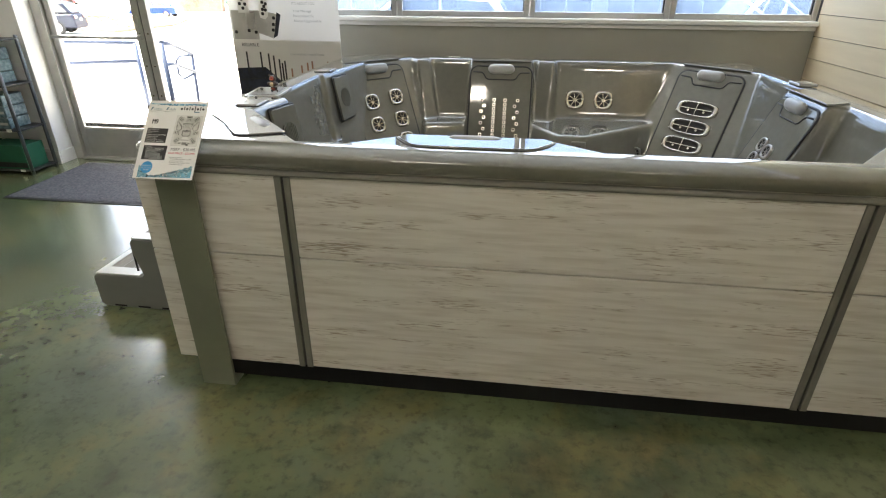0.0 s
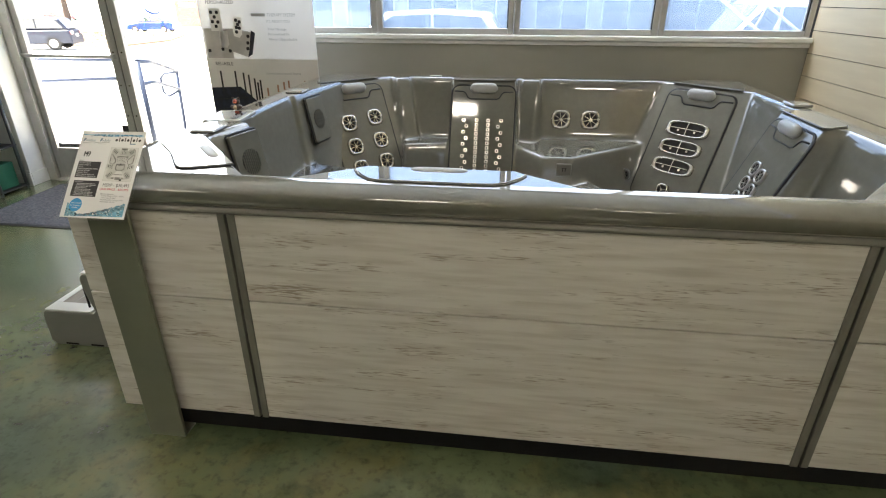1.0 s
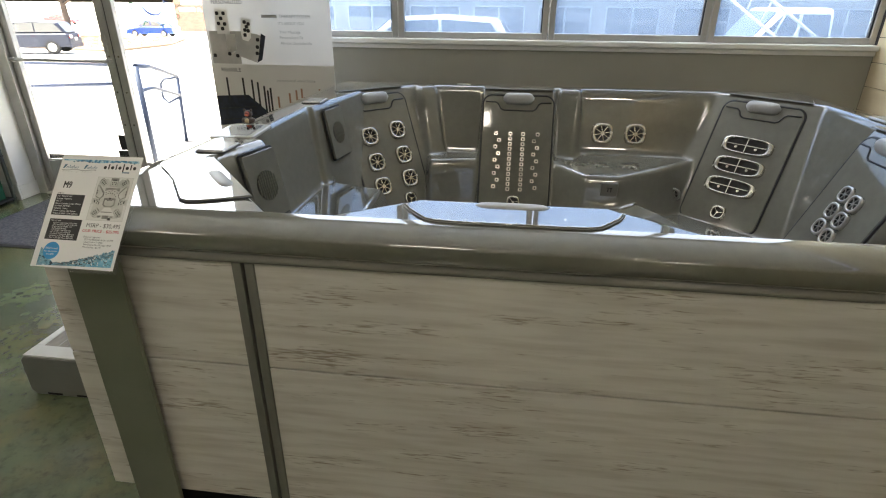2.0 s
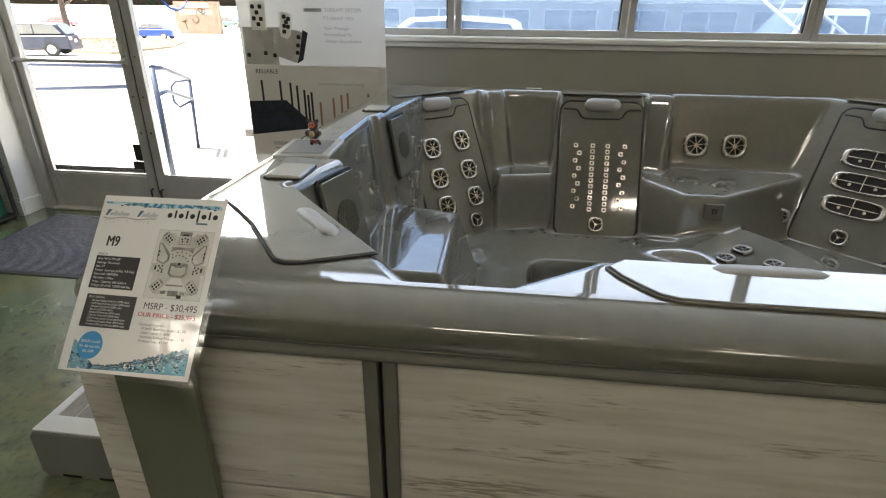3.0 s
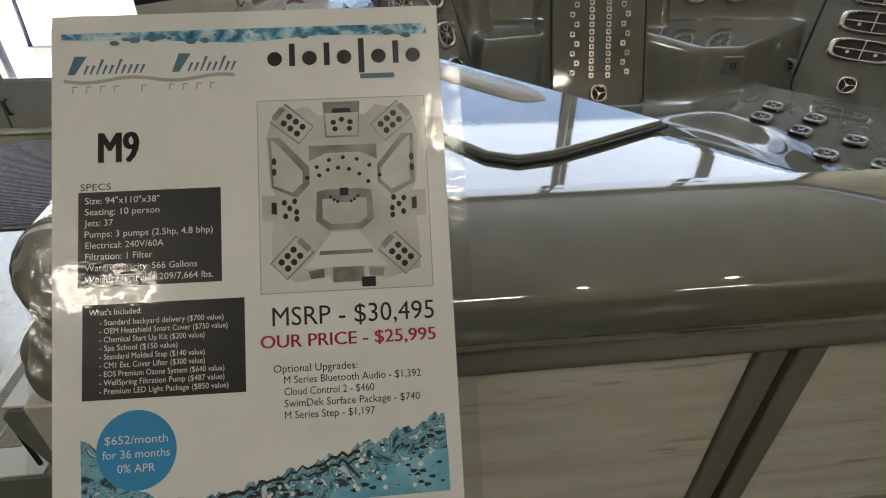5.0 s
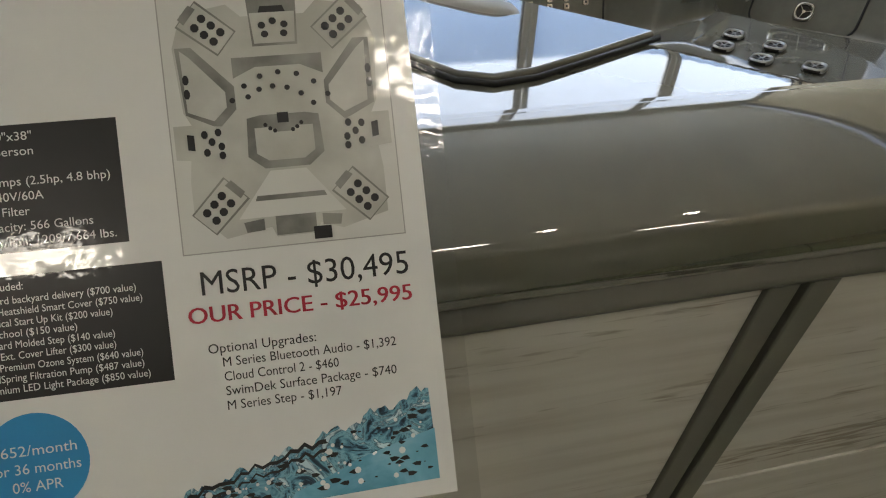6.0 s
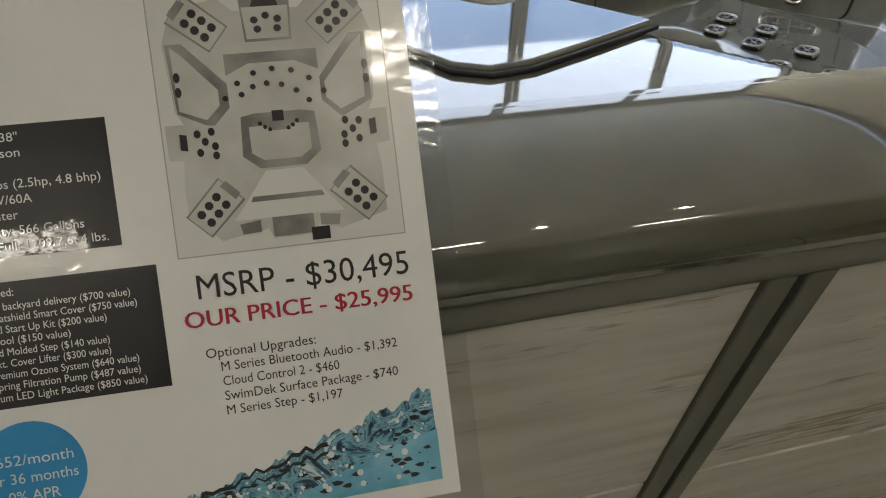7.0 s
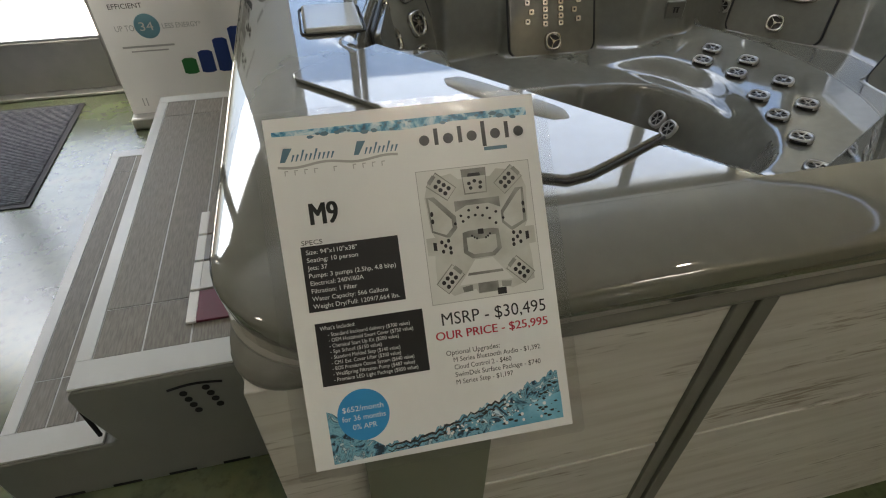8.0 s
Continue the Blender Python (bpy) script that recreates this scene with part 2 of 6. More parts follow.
def round_rect(w, h, r, n=5, cx=0.0, cy=0.0):
    out = []
    for sx, sy, a in ((1, 1, 0), (-1, 1, 90), (-1, -1, 180), (1, -1, 270)):
        for k in range(n + 1):
            t = radians(a + 90 * k / n)
            out.append((cx + sx * (w / 2 - r) + r * math.cos(t), cy + sy * (h / 2 - r) + r * math.sin(t)))
    return out


def disc(cx, cy, r, n=24):
    return [(cx + r * math.cos(2 * math.pi * k / n), cy + r * math.sin(2 * math.pi * k / n)) for k in range(n)]


def frame_at(o, u, v):
    """A plane's matrix: origin, across, up; its z faces the viewer side."""
    u, v = Vector(u).normalized(), Vector(v)
    v = (v - u * v.dot(u)).normalized()
    w = u.cross(v)
    return Matrix(((u.x, v.x, w.x, o[0]), (u.y, v.y, w.y, o[1]), (u.z, v.z, w.z, o[2]), (0, 0, 0, 1)))


def letters(body, size, width=None):
    """Built-in font as a flat mesh, its left baseline at 0, 0; width stretches it to a true length."""
    cu = bpy.data.curves.new("letters", "FONT")
    cu.body, cu.size, cu.resolution_u = body, size, 3
    ob = new("letters", cu)
    bpy.context.view_layer.update()
    me = bpy.data.meshes.new_from_object(ob.evaluated_get(bpy.context.evaluated_depsgraph_get()))
    bpy.data.objects.remove(ob)
    bm = bmesh.new()
    bm.from_mesh(me)
    bpy.data.meshes.remove(me)
    if width and bm.verts:
        lo, hi = min(v.co.x for v in bm.verts), max(v.co.x for v in bm.verts)
        for v in bm.verts:
            v.co.x = (v.co.x - lo) * width / (hi - lo)
    return bm


def write(name, body, size, m, mat, parent, width=None, label=""):
    bm = letters(body, size, width)
    bmesh.ops.transform(bm, matrix=m, verts=bm.verts)
    return part(name, bm, mat, parent, label)


# ---------------------------------------------------------------- room
WALL = 2.585
RIGHT = 3.0
FAR = -4.2
LEFT = -4.6
HIGH = 3.2


def room():
    fl = thing("floor", (0, 0, 0), "stained green concrete floor with a worn gloss sealer", "floor", kind="structure")
    bm = bmesh.new()
    box(bm, LEFT, 1.116, FAR, WALL, -0.15, 0)
    box(bm, 1.124, RIGHT, FAR, WALL, -0.15, 0)
    box(bm, 1.116, 1.124, FAR, WALL, -0.15, -0.007)
    part("slab", bm, "floor", fl)
    # wall with the door and the window band
    w = thing("wall_north", (0, WALL, 0), "taupe painted wall with a window band and a double glass door", "wall", kind="structure")
    T = 0.16
    part("wall_panel", boxes((-0.82, RIGHT, WALL, WALL + T, 0, 1.135), (-0.82, RIGHT, WALL, WALL + T, 3.0, HIGH), (-0.93, -0.82, WALL, WALL + T, 0, HIGH), (LEFT, -3.15, WALL, WALL + T, 0, HIGH), (-3.15, -2.69, WALL, WALL + 0.02, 0, HIGH), (-2.69, -0.93, WALL, WALL + T, 2.16, HIGH)), "wall", w)
    wl = thing("wall_west_pier", (-2.9, 2.45, 0), "pale painted wall pier beside the door", "wall", kind="structure")
    part("pier", boxes((LEFT, -2.70, 2.42, WALL - 0.002, 0, HIGH - 0.001)), "white", wl, bevel=0.004)
    bb = thing("baseboard", (-2.8, 2.4, 0), "white painted baseboard", "baseboard", kind="structure")
    part("board", boxes((LEFT, -2.688, 2.402, 2.419, 0, 0.105), (LEFT, -2.69, 2.408, 2.419, 0.105, 0.125), (-2.6985, -2.688, 2.4195, WALL - 0.003, 0, 0.105)), "white", bb, bevel=0.003)
    wr = thing("wall_east", (RIGHT, 0, 0), "cream painted shiplap wall", "wall", kind="structure")
    part("backing", boxes((RIGHT + 0.014, RIGHT + 0.12, FAR, WALL + 0.1, 0, HIGH)), "darkgap", wr)
    z = 0.02
    bm = boxes((RIGHT, RIGHT + 0.013, FAR, WALL - 0.003, 0.0, 0.131))
    me = part("shiplap_board", bm, "board", wr, bevel=0.0).data
    for k in range(1, 24):
        if 0.135 * k + 0.131 < HIGH:
            o = new("shiplap_board", me)
            o.parent, o.location = wr, (0, 0, 0.135 * k)
            o.matrix_parent_inverse = Matrix.Translation(wr.location).inverted()
    for nm, r in (("wall_south", (LEFT, RIGHT, FAR - 0.12, FAR, 0, HIGH)), ("wall_west", (LEFT - 0.12, LEFT, FAR, WALL, 0, HIGH))):
        e = thing(nm, (r[0], r[2], 0), "plain painted shop wall", "wall", kind="structure")
        part("plaster", boxes(r), "wall", e)
    mesh_ob("ceiling", boxes((LEFT, RIGHT, FAR, WALL + 0.16, HIGH, HIGH + 0.12)), "ceiling", kind="structure")["label"] = "white tiled shop ceiling"


def window_band():
    for i in range(4):
        x0 = -0.75 + 0.937 * i
        x1 = x0 + 0.937
        w = thing("window_%d" % (i + 1), ((x0 + x1) / 2, WALL, 1.17), "aluminium window with hazy blue-tinted glass", "window", kind="structure")
        a, b = x0 + (0.028 if i else 0.0), x1 - 0.028
        lo, hi, y0, y1 = 1.172, 2.995, WALL + 0.012, WALL + 0.075
        part("window_frame", boxes((a - 0.024, a + 0.01, y0, y1, lo, hi), (b - 0.01, b + 0.024, y0, y1, lo, hi), (a + 0.011, b - 0.011, y0, y1, lo, lo + 0.035), (a + 0.011, b - 0.011, y0, y1, hi - 0.04, hi)), "alu", w, bevel=0.003)
        part("gasket", boxes((b - 0.018, b - 0.0105, y0 + 0.01, y0 + 0.03, lo + 0.036, hi - 0.041)), "gasket", w)
        g = part("pane", boxes((a + 0.011, b - 0.019, y0 + 0.028, y0 + 0.034, lo + 0.036, hi - 0.041)), "film", w)
        g.visible_shadow = False
    s = thing("window_sill", (1.1, WALL - 0.02, 1.18), "white painted window sill", "sill", kind="structure")
    part("ledge", boxes((-0.8, RIGHT - 0.002, WALL - 0.045, WALL + 0.08, 1.138, 1.17)), "white", s, bevel=0.008)
    part("apron", boxes((-0.8, RIGHT - 0.002, WALL - 0.018, WALL - 0.001, 1.11, 1.136)), "white", s, bevel=0.003)


def doors():
    y0, y1 = WALL + 0.02, WALL + 0.065
    fr = thing("door_frame", (-1.8, WALL, 0), "brushed aluminium shop door frame", "door frame", kind="structure")
    part("jamb", boxes((-2.70, -2.615, WALL - 0.01, WALL + 0.068, 0, 2.16)), "alu", fr, bevel=0.004)
    part("stop", boxes((-2.614, -2.606, WALL + 0.0662, WALL + 0.075, 0, 2.1)), "darkgap", fr)
    # near-black strip stands for the shade in the gap between the leaves
    part("astragal", boxes((-1.826, -1.808, WALL + 0.03, WALL + 0.06, 0.018, 2.095)), "darkgap", fr, "dark strip filling the gap between the leaves")
    part("jamb", boxes((-0.975, -0.92, WALL - 0.01, WALL + 0.13, 0, 2.16)), "alu", fr, bevel=0.004)
    part("header", boxes((-2.614, -0.976, WALL - 0.01, WALL + 0.13, 2.1, 2.16)), "alu", fr, bevel=0.004)
    part("threshold", boxes((-2.614, -0.976, WALL - 0.03, WALL + 0.14, 0.001, 0.014)), "alu", fr, bevel=0.004)
    for k, (a, b) in enumerate(((-2.61, -1.822), (-1.812, -0.98))):
        d = thing("door_%d" % (k + 1), ((a + b) / 2, WALL, 0.02), "aluminium-framed glass door leaf, closed", "door", kind="structure")
        sl, sr = (0.05, 0.06) if k == 0 else (0.06, 0.05)
        part("stile", boxes((a, a + sl, y0, y1, 0.018, 2.095)), "alu", d, bevel=0.004)
        part("stile", boxes((b - sr, b, y0, y1, 0.018, 2.095)), "alu", d, bevel=0.004)
        part("bottom_rail", boxes((a + sl, b - sr, y0, y1, 0.018, 0.258)), "alu", d, bevel=0.003)
        part("top_rail", boxes((a + sl, b - sr, y0, y1, 2.02, 2.095)), "alu", d, bevel=0.003)
        part("pane", boxes((a + sl, b - sr, y0 + 0.018, y0 + 0.024, 0.258, 2.02)), "glass", d).visible_shadow = False
        part("glazing_bead", boxes((a + sl, b - sr, y0 + 0.004, y0 + 0.016, 0.258, 0.269)), "alu", d)
        if k == 0:
            bm = tube(bmesh.new(), [(a + 0.02, y0 - 0.03, 0.99), (b - 0.02, y0 - 0.03, 0.99)], 0.012, 10)
            box(bm, a + 0.01, a + 0.04, y0 - 0.035, y0, 0.975, 1.005), box(bm, b - 0.04, b - 0.01, y0 - 0.035, y0, 0.975, 1.005)
            part("push_bar", bm, "alu", d)
            bm = tube(bmesh.new(), [(b - 0.035, y0 - 0.012, 1.12), (b - 0.035, y0 + 0.002, 1.12)], 0.02, 16)
            box(bm, b - 0.046, b - 0.024, y0 - 0.01, y0, 1.04, 1.16)
            part("deadbolt", bm, "alu", d, bevel=0.002)
            part("notice_strip", boxes((a + sl + 0.01, b - sr - 0.01, y0 + 0.012, y0 + 0.0165, 0.272, 0.307)), "ink", d, "black strip with white capitals on the glass")
            write("notice", "THIS DOOR TO REMAIN UNLOCKED WHEN THE BUILDING IS OCCUPIED", 0.03, frame_at((a + sl + 0.02, y0 + 0.0115, 0.279), (1, 0, 0), (0, 0, 1)), "white", d, width=b - a - sl - sr - 0.04)
            part("sticker", boxes((b - sr - 0.085, b - sr - 0.004, y0 + 0.012, y0 + 0.0165, 0.302, 0.355), (b - sr - 0.06, b - sr - 0.004, y0 + 0.012, y0 + 0.0165, 0.358, 0.47)), "inkbox", d)
        hx = b - 0.03 if k == 0 else a + 0.03
        bm = tube(bmesh.new(), [(hx, y0 - 0.002, 0.17), (hx, y0 - 0.028, 0.165), (hx + 0.004, y0 - 0.03, 0.1), (hx, y0 - 0.002, 0.095)], 0.007, 8)
        part("foot_bolt", bm, "gasket", d)
        for zz in (0.55, 0.78, 1.02):
            part("screw", tube(bmesh.new(), [(hx, y0 - 0.003, zz), (hx, y0 + 0.001, zz)], 0.007, 10), "chrome", d)


room()
window_band()
doors()


# ---------------------------------------------------------------- hot tub
TX0, TX1, TY0, TY1 = -0.17, 2.585, -0.012, 2.37
TOP = 0.935
LOW = 0.31
S2 = math.sqrt(0.5)


def gather(*hs):
    out = hs[0]
    for h in hs[1:]:
        out = np.maximum(out, h)
    return out


def slope(x, y, p, n, run, top=TOP, low=0.3, lo=None, hi=None, edge=0.02):
    """A moulded wall: level behind the line through p, falling inward along n; lo, hi bound it along the line."""
    d = (x - p[0]) * n[0] + (y - p[1]) * n[1]
    h = np.minimum(top, top - (top - low) * d / run)
    if lo is not None:
        s = -(x - p[0]) * n[1] + (y - p[1]) * n[0]
        h = h - np.maximum(0, np.maximum(lo - s, s - hi)) * 0.65 / edge
    return h


PAKS = {
    "corner_left": ((-0.4265, 1.426), (S2, -S2), 0.30),
    "centre": ((0.965, 2.12), (0, -1), 0.27),
    "corner_right": ((2.06, 2.21), (-S2, -S2), 0.30),
    "right": ((2.36, 1.13), (-1, 0), 0.27),
    "front": ((0.94, 0.205), (0, 1), 0.25),
    "front_left": ((0.175, 0.325), (0.754, 0.657), 0.25),
}


def tub_height(x, y):
    P = PAKS
    z = np.full_like(x, LOW)
    # sloping foot ridge round the well
    r = np.hypot(x - 1.0, y - 1.28)
    ridge = np.clip(np.minimum(0.375 + 0.09 * (r - 0.44), LOW + 1.5 * (r - 0.40)), LOW, 0.45)
    ridge = np.minimum(ridge, 0.45 - 0.9 * np.maximum(0, r - 0.76))
    turn = np.degrees(np.arctan2(y - 1.28, x - 1.0))
    fade = np.clip((80 - turn) / 42, 0, 1) * np.clip((turn + 105) / 35, 0, 1)
    z = np.maximum(z, LOW + (ridge - LOW) * fade * fade * (3 - 2 * fade))
    # ledges between the seats
    z = gather(z, slope(x, y, (0.62, 1.95), (0.25, -0.97), 0.05, 0.57, 0.3, -0.14, 0.16, 0.05))
    ledge = np.minimum(np.minimum(slope(x, y, (1.34, 1.80), (0, -1), 0.06, 0.55), slope(x, y, (1.28, 1.86), (-0.73, -0.68), 0.06, 0.55)), slope(x, y, (1.72, 1.93), (0.52, -0.85), 0.06, 0.55))
    z = gather(z, ledge + 0.12 * np.clip(y - 1.82, 0, 0.3))
    seat = np.minimum(np.minimum(slope(x, y, (0.35, 1), (1, 0), 0.07, 0.58), slope(x, y, (0, 0.80), (0, -1), 0.07, 0.58)), slope(x, y, (0.1, 1.42), (0.3, 0.95), 0.12, 0.58))
    z = gather(z, seat)
    # outer walls
    z = gather(
        z,
        slope(x, y, (1.5, 2.215), (0, -1), 0.15),
        slope(x, y, (0.0, 1.0), (1, 0), 0.09),
        slope(x, y, (1.0, 0.084), (0, 1), 0.16),
        slope(x, y, (2.43, 1.0), (-1, 0), 0.16),
        slope(x, y, *P["corner_left"]),
        slope(x, y, *P["corner_right"]),
        slope(x, y, (2.245, 0.325), (-0.754, 0.657), 0.25),
        slope(x, y, *P["front_left"]),
    )
    # seat backs that stand proud of the walls
    z = gather(z, slope(x, y, *P["centre"], lo=-0.205, hi=0.205), slope(x, y, *P["right"], lo=-0.205, hi=0.205))
    nose = np.minimum(slope(x, y, (0.63, 0.165), (-0.6, 0.8), 0.16), slope(x, y, (1.25, 0.165), (0.6, 0.8), 0.16))
    z = gather(z, np.minimum(nose, slope(x, y, *P["front"])))
    # columns between the seat backs
    z = gather(z, slope(x, y, (1.28, 2.16), (-0.25, -0.97), 0.2, lo=-0.09, hi=0.03, edge=0.05), slope(x, y, (0.44, 2.16), (0.55, -0.83), 0.2, lo=-0.04, hi=0.06, edge=0.05))
    # loudspeaker housings on the left side
    near = np.minimum(slope(x, y, (0.052, 0.66), (0.971, -0.24), 0.11), np.minimum(slope(x, y, (0.0, 0.775), (0, 1), 0.05), slope(x, y, (0.0, 0.525), (0.2, -0.98), 0.05)))
    far = np.minimum(slope(x, y, (0.04, 1.50), (0.985, -0.17), 0.10), slope(x, y, (0, 1.40), (0, -1), 0.05))
    z = gather(z, near, far)
    # foot well
    # square on the left and at the back, a sloping arc on the right
    cx, cy = 0.95, 1.11
    box_q = ((np.abs(x - cx) / 0.31) ** 8 + (np.abs(y - cy) / 0.42) ** 8) ** 0.125
    arc_q = ((np.hypot(x - cx, y - 1.15) / 0.43) ** 8 + (np.abs(y - cy) / 0.42) ** 8) ** 0.125
    q = np.where(x < cx, box_q, arc_q)
    steep = np.where(x < cx, 6.0, 1.3 + 5.0 * np.clip((y - 1.38) / 0.1, 0, 1))
    well = np.maximum(LOW + (q - 1.0) * steep, 0.11)
    return np.where(q < 1.0, np.minimum(z, well), z)


def blur(a, k):
    for ax in (0, 1):
        p = np.pad(a, [(len(k) // 2,) * 2 if i == ax else (0, 0) for i in (0, 1)], mode="edge")
        a = sum(w * np.take(p, range(i, i + a.shape[ax]), axis=ax) for i, w in enumerate(k))
    return a


def pak_frame(key, at_z=0.62, side=0.0, lift=0.0):
    """On a seat back: a plane with u across, v up the slope and z out of the face."""
    p, n, run = PAKS[key]
    k = (TOP - at_z) / (TOP - 0.3) * run
    t = Vector((-n[1], n[0], 0))
    o = Vector((p[0] + n[0] * k, p[1] + n[1] * k, at_z)) + t * side
    v = Vector((-n[0] * run, -n[1] * run, TOP - 0.3)).normalized()
    w = Vector((n[0] * (TOP - 0.3), n[1] * (TOP - 0.3), run)).normalized()
    return frame_at(o + w * lift, v.cross(w), v)


def loops(bm, rings, mi, cap=True):
    made = [[bm.verts.new(p) for p in r] for r in rings]
    n = len(made[0])
    for A, B in zip(made, made[1:]):
        for j in range(n):
            f = bm.faces.new((A[j], A[(j + 1) % n], B[(j + 1) % n], B[j]))
            f.material_index, f.smooth = mi, True
    if cap:
        f = bm.faces.new(made[-1])
        f.material_index = mi
    return made


def squarish(w, h, power, n=32):
    out = []
    for k in range(n):
        a = 2 * math.pi * k / n
        c, s = math.cos(a), math.sin(a)
        out.append((w * math.copysign(abs(c) ** (2 / power), c), h * math.copysign(abs(s) ** (2 / power), s)))
    return out


def jet_mesh(w, h, spokes=8, power=3.2, bars=False, depth=0.016):
    """A jet: squarish steel bezel running into a dark bowl, a steel spider of spokes round a hub."""
    bm = bmesh.new()
    ring = lambda k, z, p: [(x, y, z) for x, y in squarish(w * k, h * k, p)]
    inner = power if bars else 2.1
    a, b, c = (0.82, 0.77, 0.73) if bars else (0.74, 0.69, 0.64)
    loops(bm, [ring(1.0, 0, power), ring(0.98, depth * 0.6, power), ring(0.9, depth, power), ring(a, depth * 0.95, inner), ring(b, depth * 0.6, inner), ring(c, 0.001, inner)], 0)
    for f in bm.faces:
        if max(v.co.z for v in f.verts) < depth * 0.61 and max(abs(v.co.x) / w for v in f.verts) < b + 0.01:
            f.material_index = 1
    if bars:
        t, u, v = h * 0.05, w * 0.76, h * 0.76
        prism(bm, [(-u, -t), (-t, -t), (-t, -v), (t, -v), (t, -t), (u, -t), (u, t), (t, t), (t, v), (-t, v), (-t, t), (-u, t)], depth * 0.25, Matrix.Translation((0, 0, depth * 0.65)))
        for s in (-1, 1):
            tube(bm, [(s * w * 0.38, -h * 0.25, 0.002), (s * w * 0.38, -h * 0.25, depth * 0.6)], h * 0.16, 10, 0)
    else:
        star = []
        for k in range(spokes):
            q, d = 2 * math.pi * k / spokes + 0.2, math.pi / spokes
            for r, o in ((0.17, -d), (0.19, -0.2), (0.75, -0.05), (0.75, 0.05), (0.19, 0.2)):
                star.append((w * r * math.cos(q + o), h * r * math.sin(q + o)))
        prism(bm, star, depth * 0.3, Matrix.Translation((0, 0, depth * 0.55)))
    me = bpy.data.meshes.new("jet")
    bm.to_mesh(me)
    bm.free()
    me.materials.append(M["chrome"]), me.materials.append(M["jetdark"])
    return me


def set_on(name, me, parent, m, label=""):
    ob = new(name, me)
    ob.parent = parent
    ob.matrix_parent_inverse = Matrix.Translation(parent.location).inverted() if parent.type == "EMPTY" else Matrix()
    ob.matrix_basis = m
    if label:
        ob["label"] = label
    return ob


def outline(inset, r=0.12, n=10):
    return round_rect(TX1 - TX0 - 2 * inset, TY1 - TY0 - 2 * inset, max(0.02, r - inset), n, (TX0 + TX1) / 2, (TY0 + TY1) / 2)


def hot_tub():
    tub = thing("hot_tub", ((TX0 + TX1) / 2, (TY0 + TY1) / 2, 0), "large empty grey acrylic hot tub with whitewashed wood-look cabinet", "hot tub")
    # basin
    inset, step = 0.085, 0.008
    xs = np.linspace(TX0 + inset, TX1 - inset, int((TX1 - TX0) / step))
    ys = np.linspace(TY0 + inset, TY1 - inset, int((TY1 - TY0) / step))
    X, Y = np.meshgrid(xs, ys, indexing="ij")
    Z = blur(tub_height(X, Y), [0.08, 0.24, 0.36, 0.24, 0.08])
    rc = 0.04
    for cx, sx in ((xs[0] + rc, -1), (xs[-1] - rc, 1)):
        for cy, sy in ((ys[0] + rc, -1), (ys[-1] - rc, 1)):
            dx, dy = (X - cx) * sx, (Y - cy) * sy
            d = np.hypot(dx, dy)
            out = (dx > 0) & (dy > 0) & (d > rc)
            X, Y = np.where(out, cx + (X - cx) * rc / np.maximum(d, 1e-6), X), np.where(out, cy + (Y - cy) * rc / np.maximum(d, 1e-6), Y)
    nx, ny = X.shape
    verts = np.stack([X, Y, Z], -1).reshape(-1, 3).tolist()
    idx = np.arange(nx * ny).reshape(nx, ny)
    faces = np.stack([idx[:-1, :-1], idx[1:, :-1], idx[1:, 1:], idx[:-1, 1:]], -1).reshape(-1, 4).tolist()
    me = bpy.data.meshes.new("basin")
    me.from_pydata(verts, [], faces)
    me.polygons.foreach_set("use_smooth", [True] * len(me.polygons))
    me.materials.append(M["acrylic"])
    basin = set_on("basin", me, tub, Matrix(), "glossy grey acrylic moulded seats")
    # rolled rim
    bm = bmesh.new()
    prof = [(0.02, 0.868), (0.007, 0.8695), (0.003, 0.873), (0.0, 0.9065), (0.0008, 0.9095), (0.004, 0.9125), (0.011, 0.9165), (0.022, 0.9212), (0.036, 0.9262), (0.052, 0.9305), (0.068, 0.9335), (0.08, 0.9347), (0.09, 0.9352)]
    loops(bm, [[(x, y, z) for x, y in outline(i)] for i, z in prof], 0, cap=False)
    part("rim", bm, "acrylic", tub, smooth=True)
    bm = bmesh.new()
    loops(bm, [[(x, y, z) for x, y in outline(i, 0.1)] for i, z in ((0.03, 0.866), (0.0075, 0.8665), (0.0075, 0.8695), (0.03, 0.8699))], 0, cap=False)
    part("rim_lip", bm, "lip", tub, "thin pale strip under the rim")
    bm = bmesh.new()
    loops(bm, [[(x, y, z) for x, y in outline(i, 0.06)] for i, z in ((0.05, 0.843), (0.009, 0.843), (0.008, 0.846), (0.008, 0.853), (0.0105, 0.855), (0.0105, 0.866), (0.05, 0.866))], 0, cap=False)
    part("skirt_trim", bm, "trim", tub, "taupe plastic trim band")
    part("plinth", boxes((TX0 + 0.06, TX1 - 0.06, TY0 + 0.055, TY1 - 0.05, 0.0, 0.104)), "black", tub, "black recessed base")
    # unseen black backing added behind the cladding so its seams show dark
    for r in ((-0.13, 2.545, 0.026, 0.034), (-0.13, 2.545, 2.32, 2.33), (-0.13, -0.122, 0.035, 2.319), (2.537, 2.545, 0.035, 2.319)):
        part("carcass_panel", boxes((*r, 0.102, 0.845)), "black", tub)
    # cladding boards
    zs = (0.102, 0.5548, 0.5594, 0.8425)
    L, R, F, B = -0.156, 2.571, 0.002, 2.356
    def slat(x0, x1, y0, y1, z0, z1):
        part("cladding_board", boxes((x0, x1, y0, y1, z0, z1)), "clad", tub, bevel=0.002)
    s1, s2, g = 0.35, 2.07, 0.026
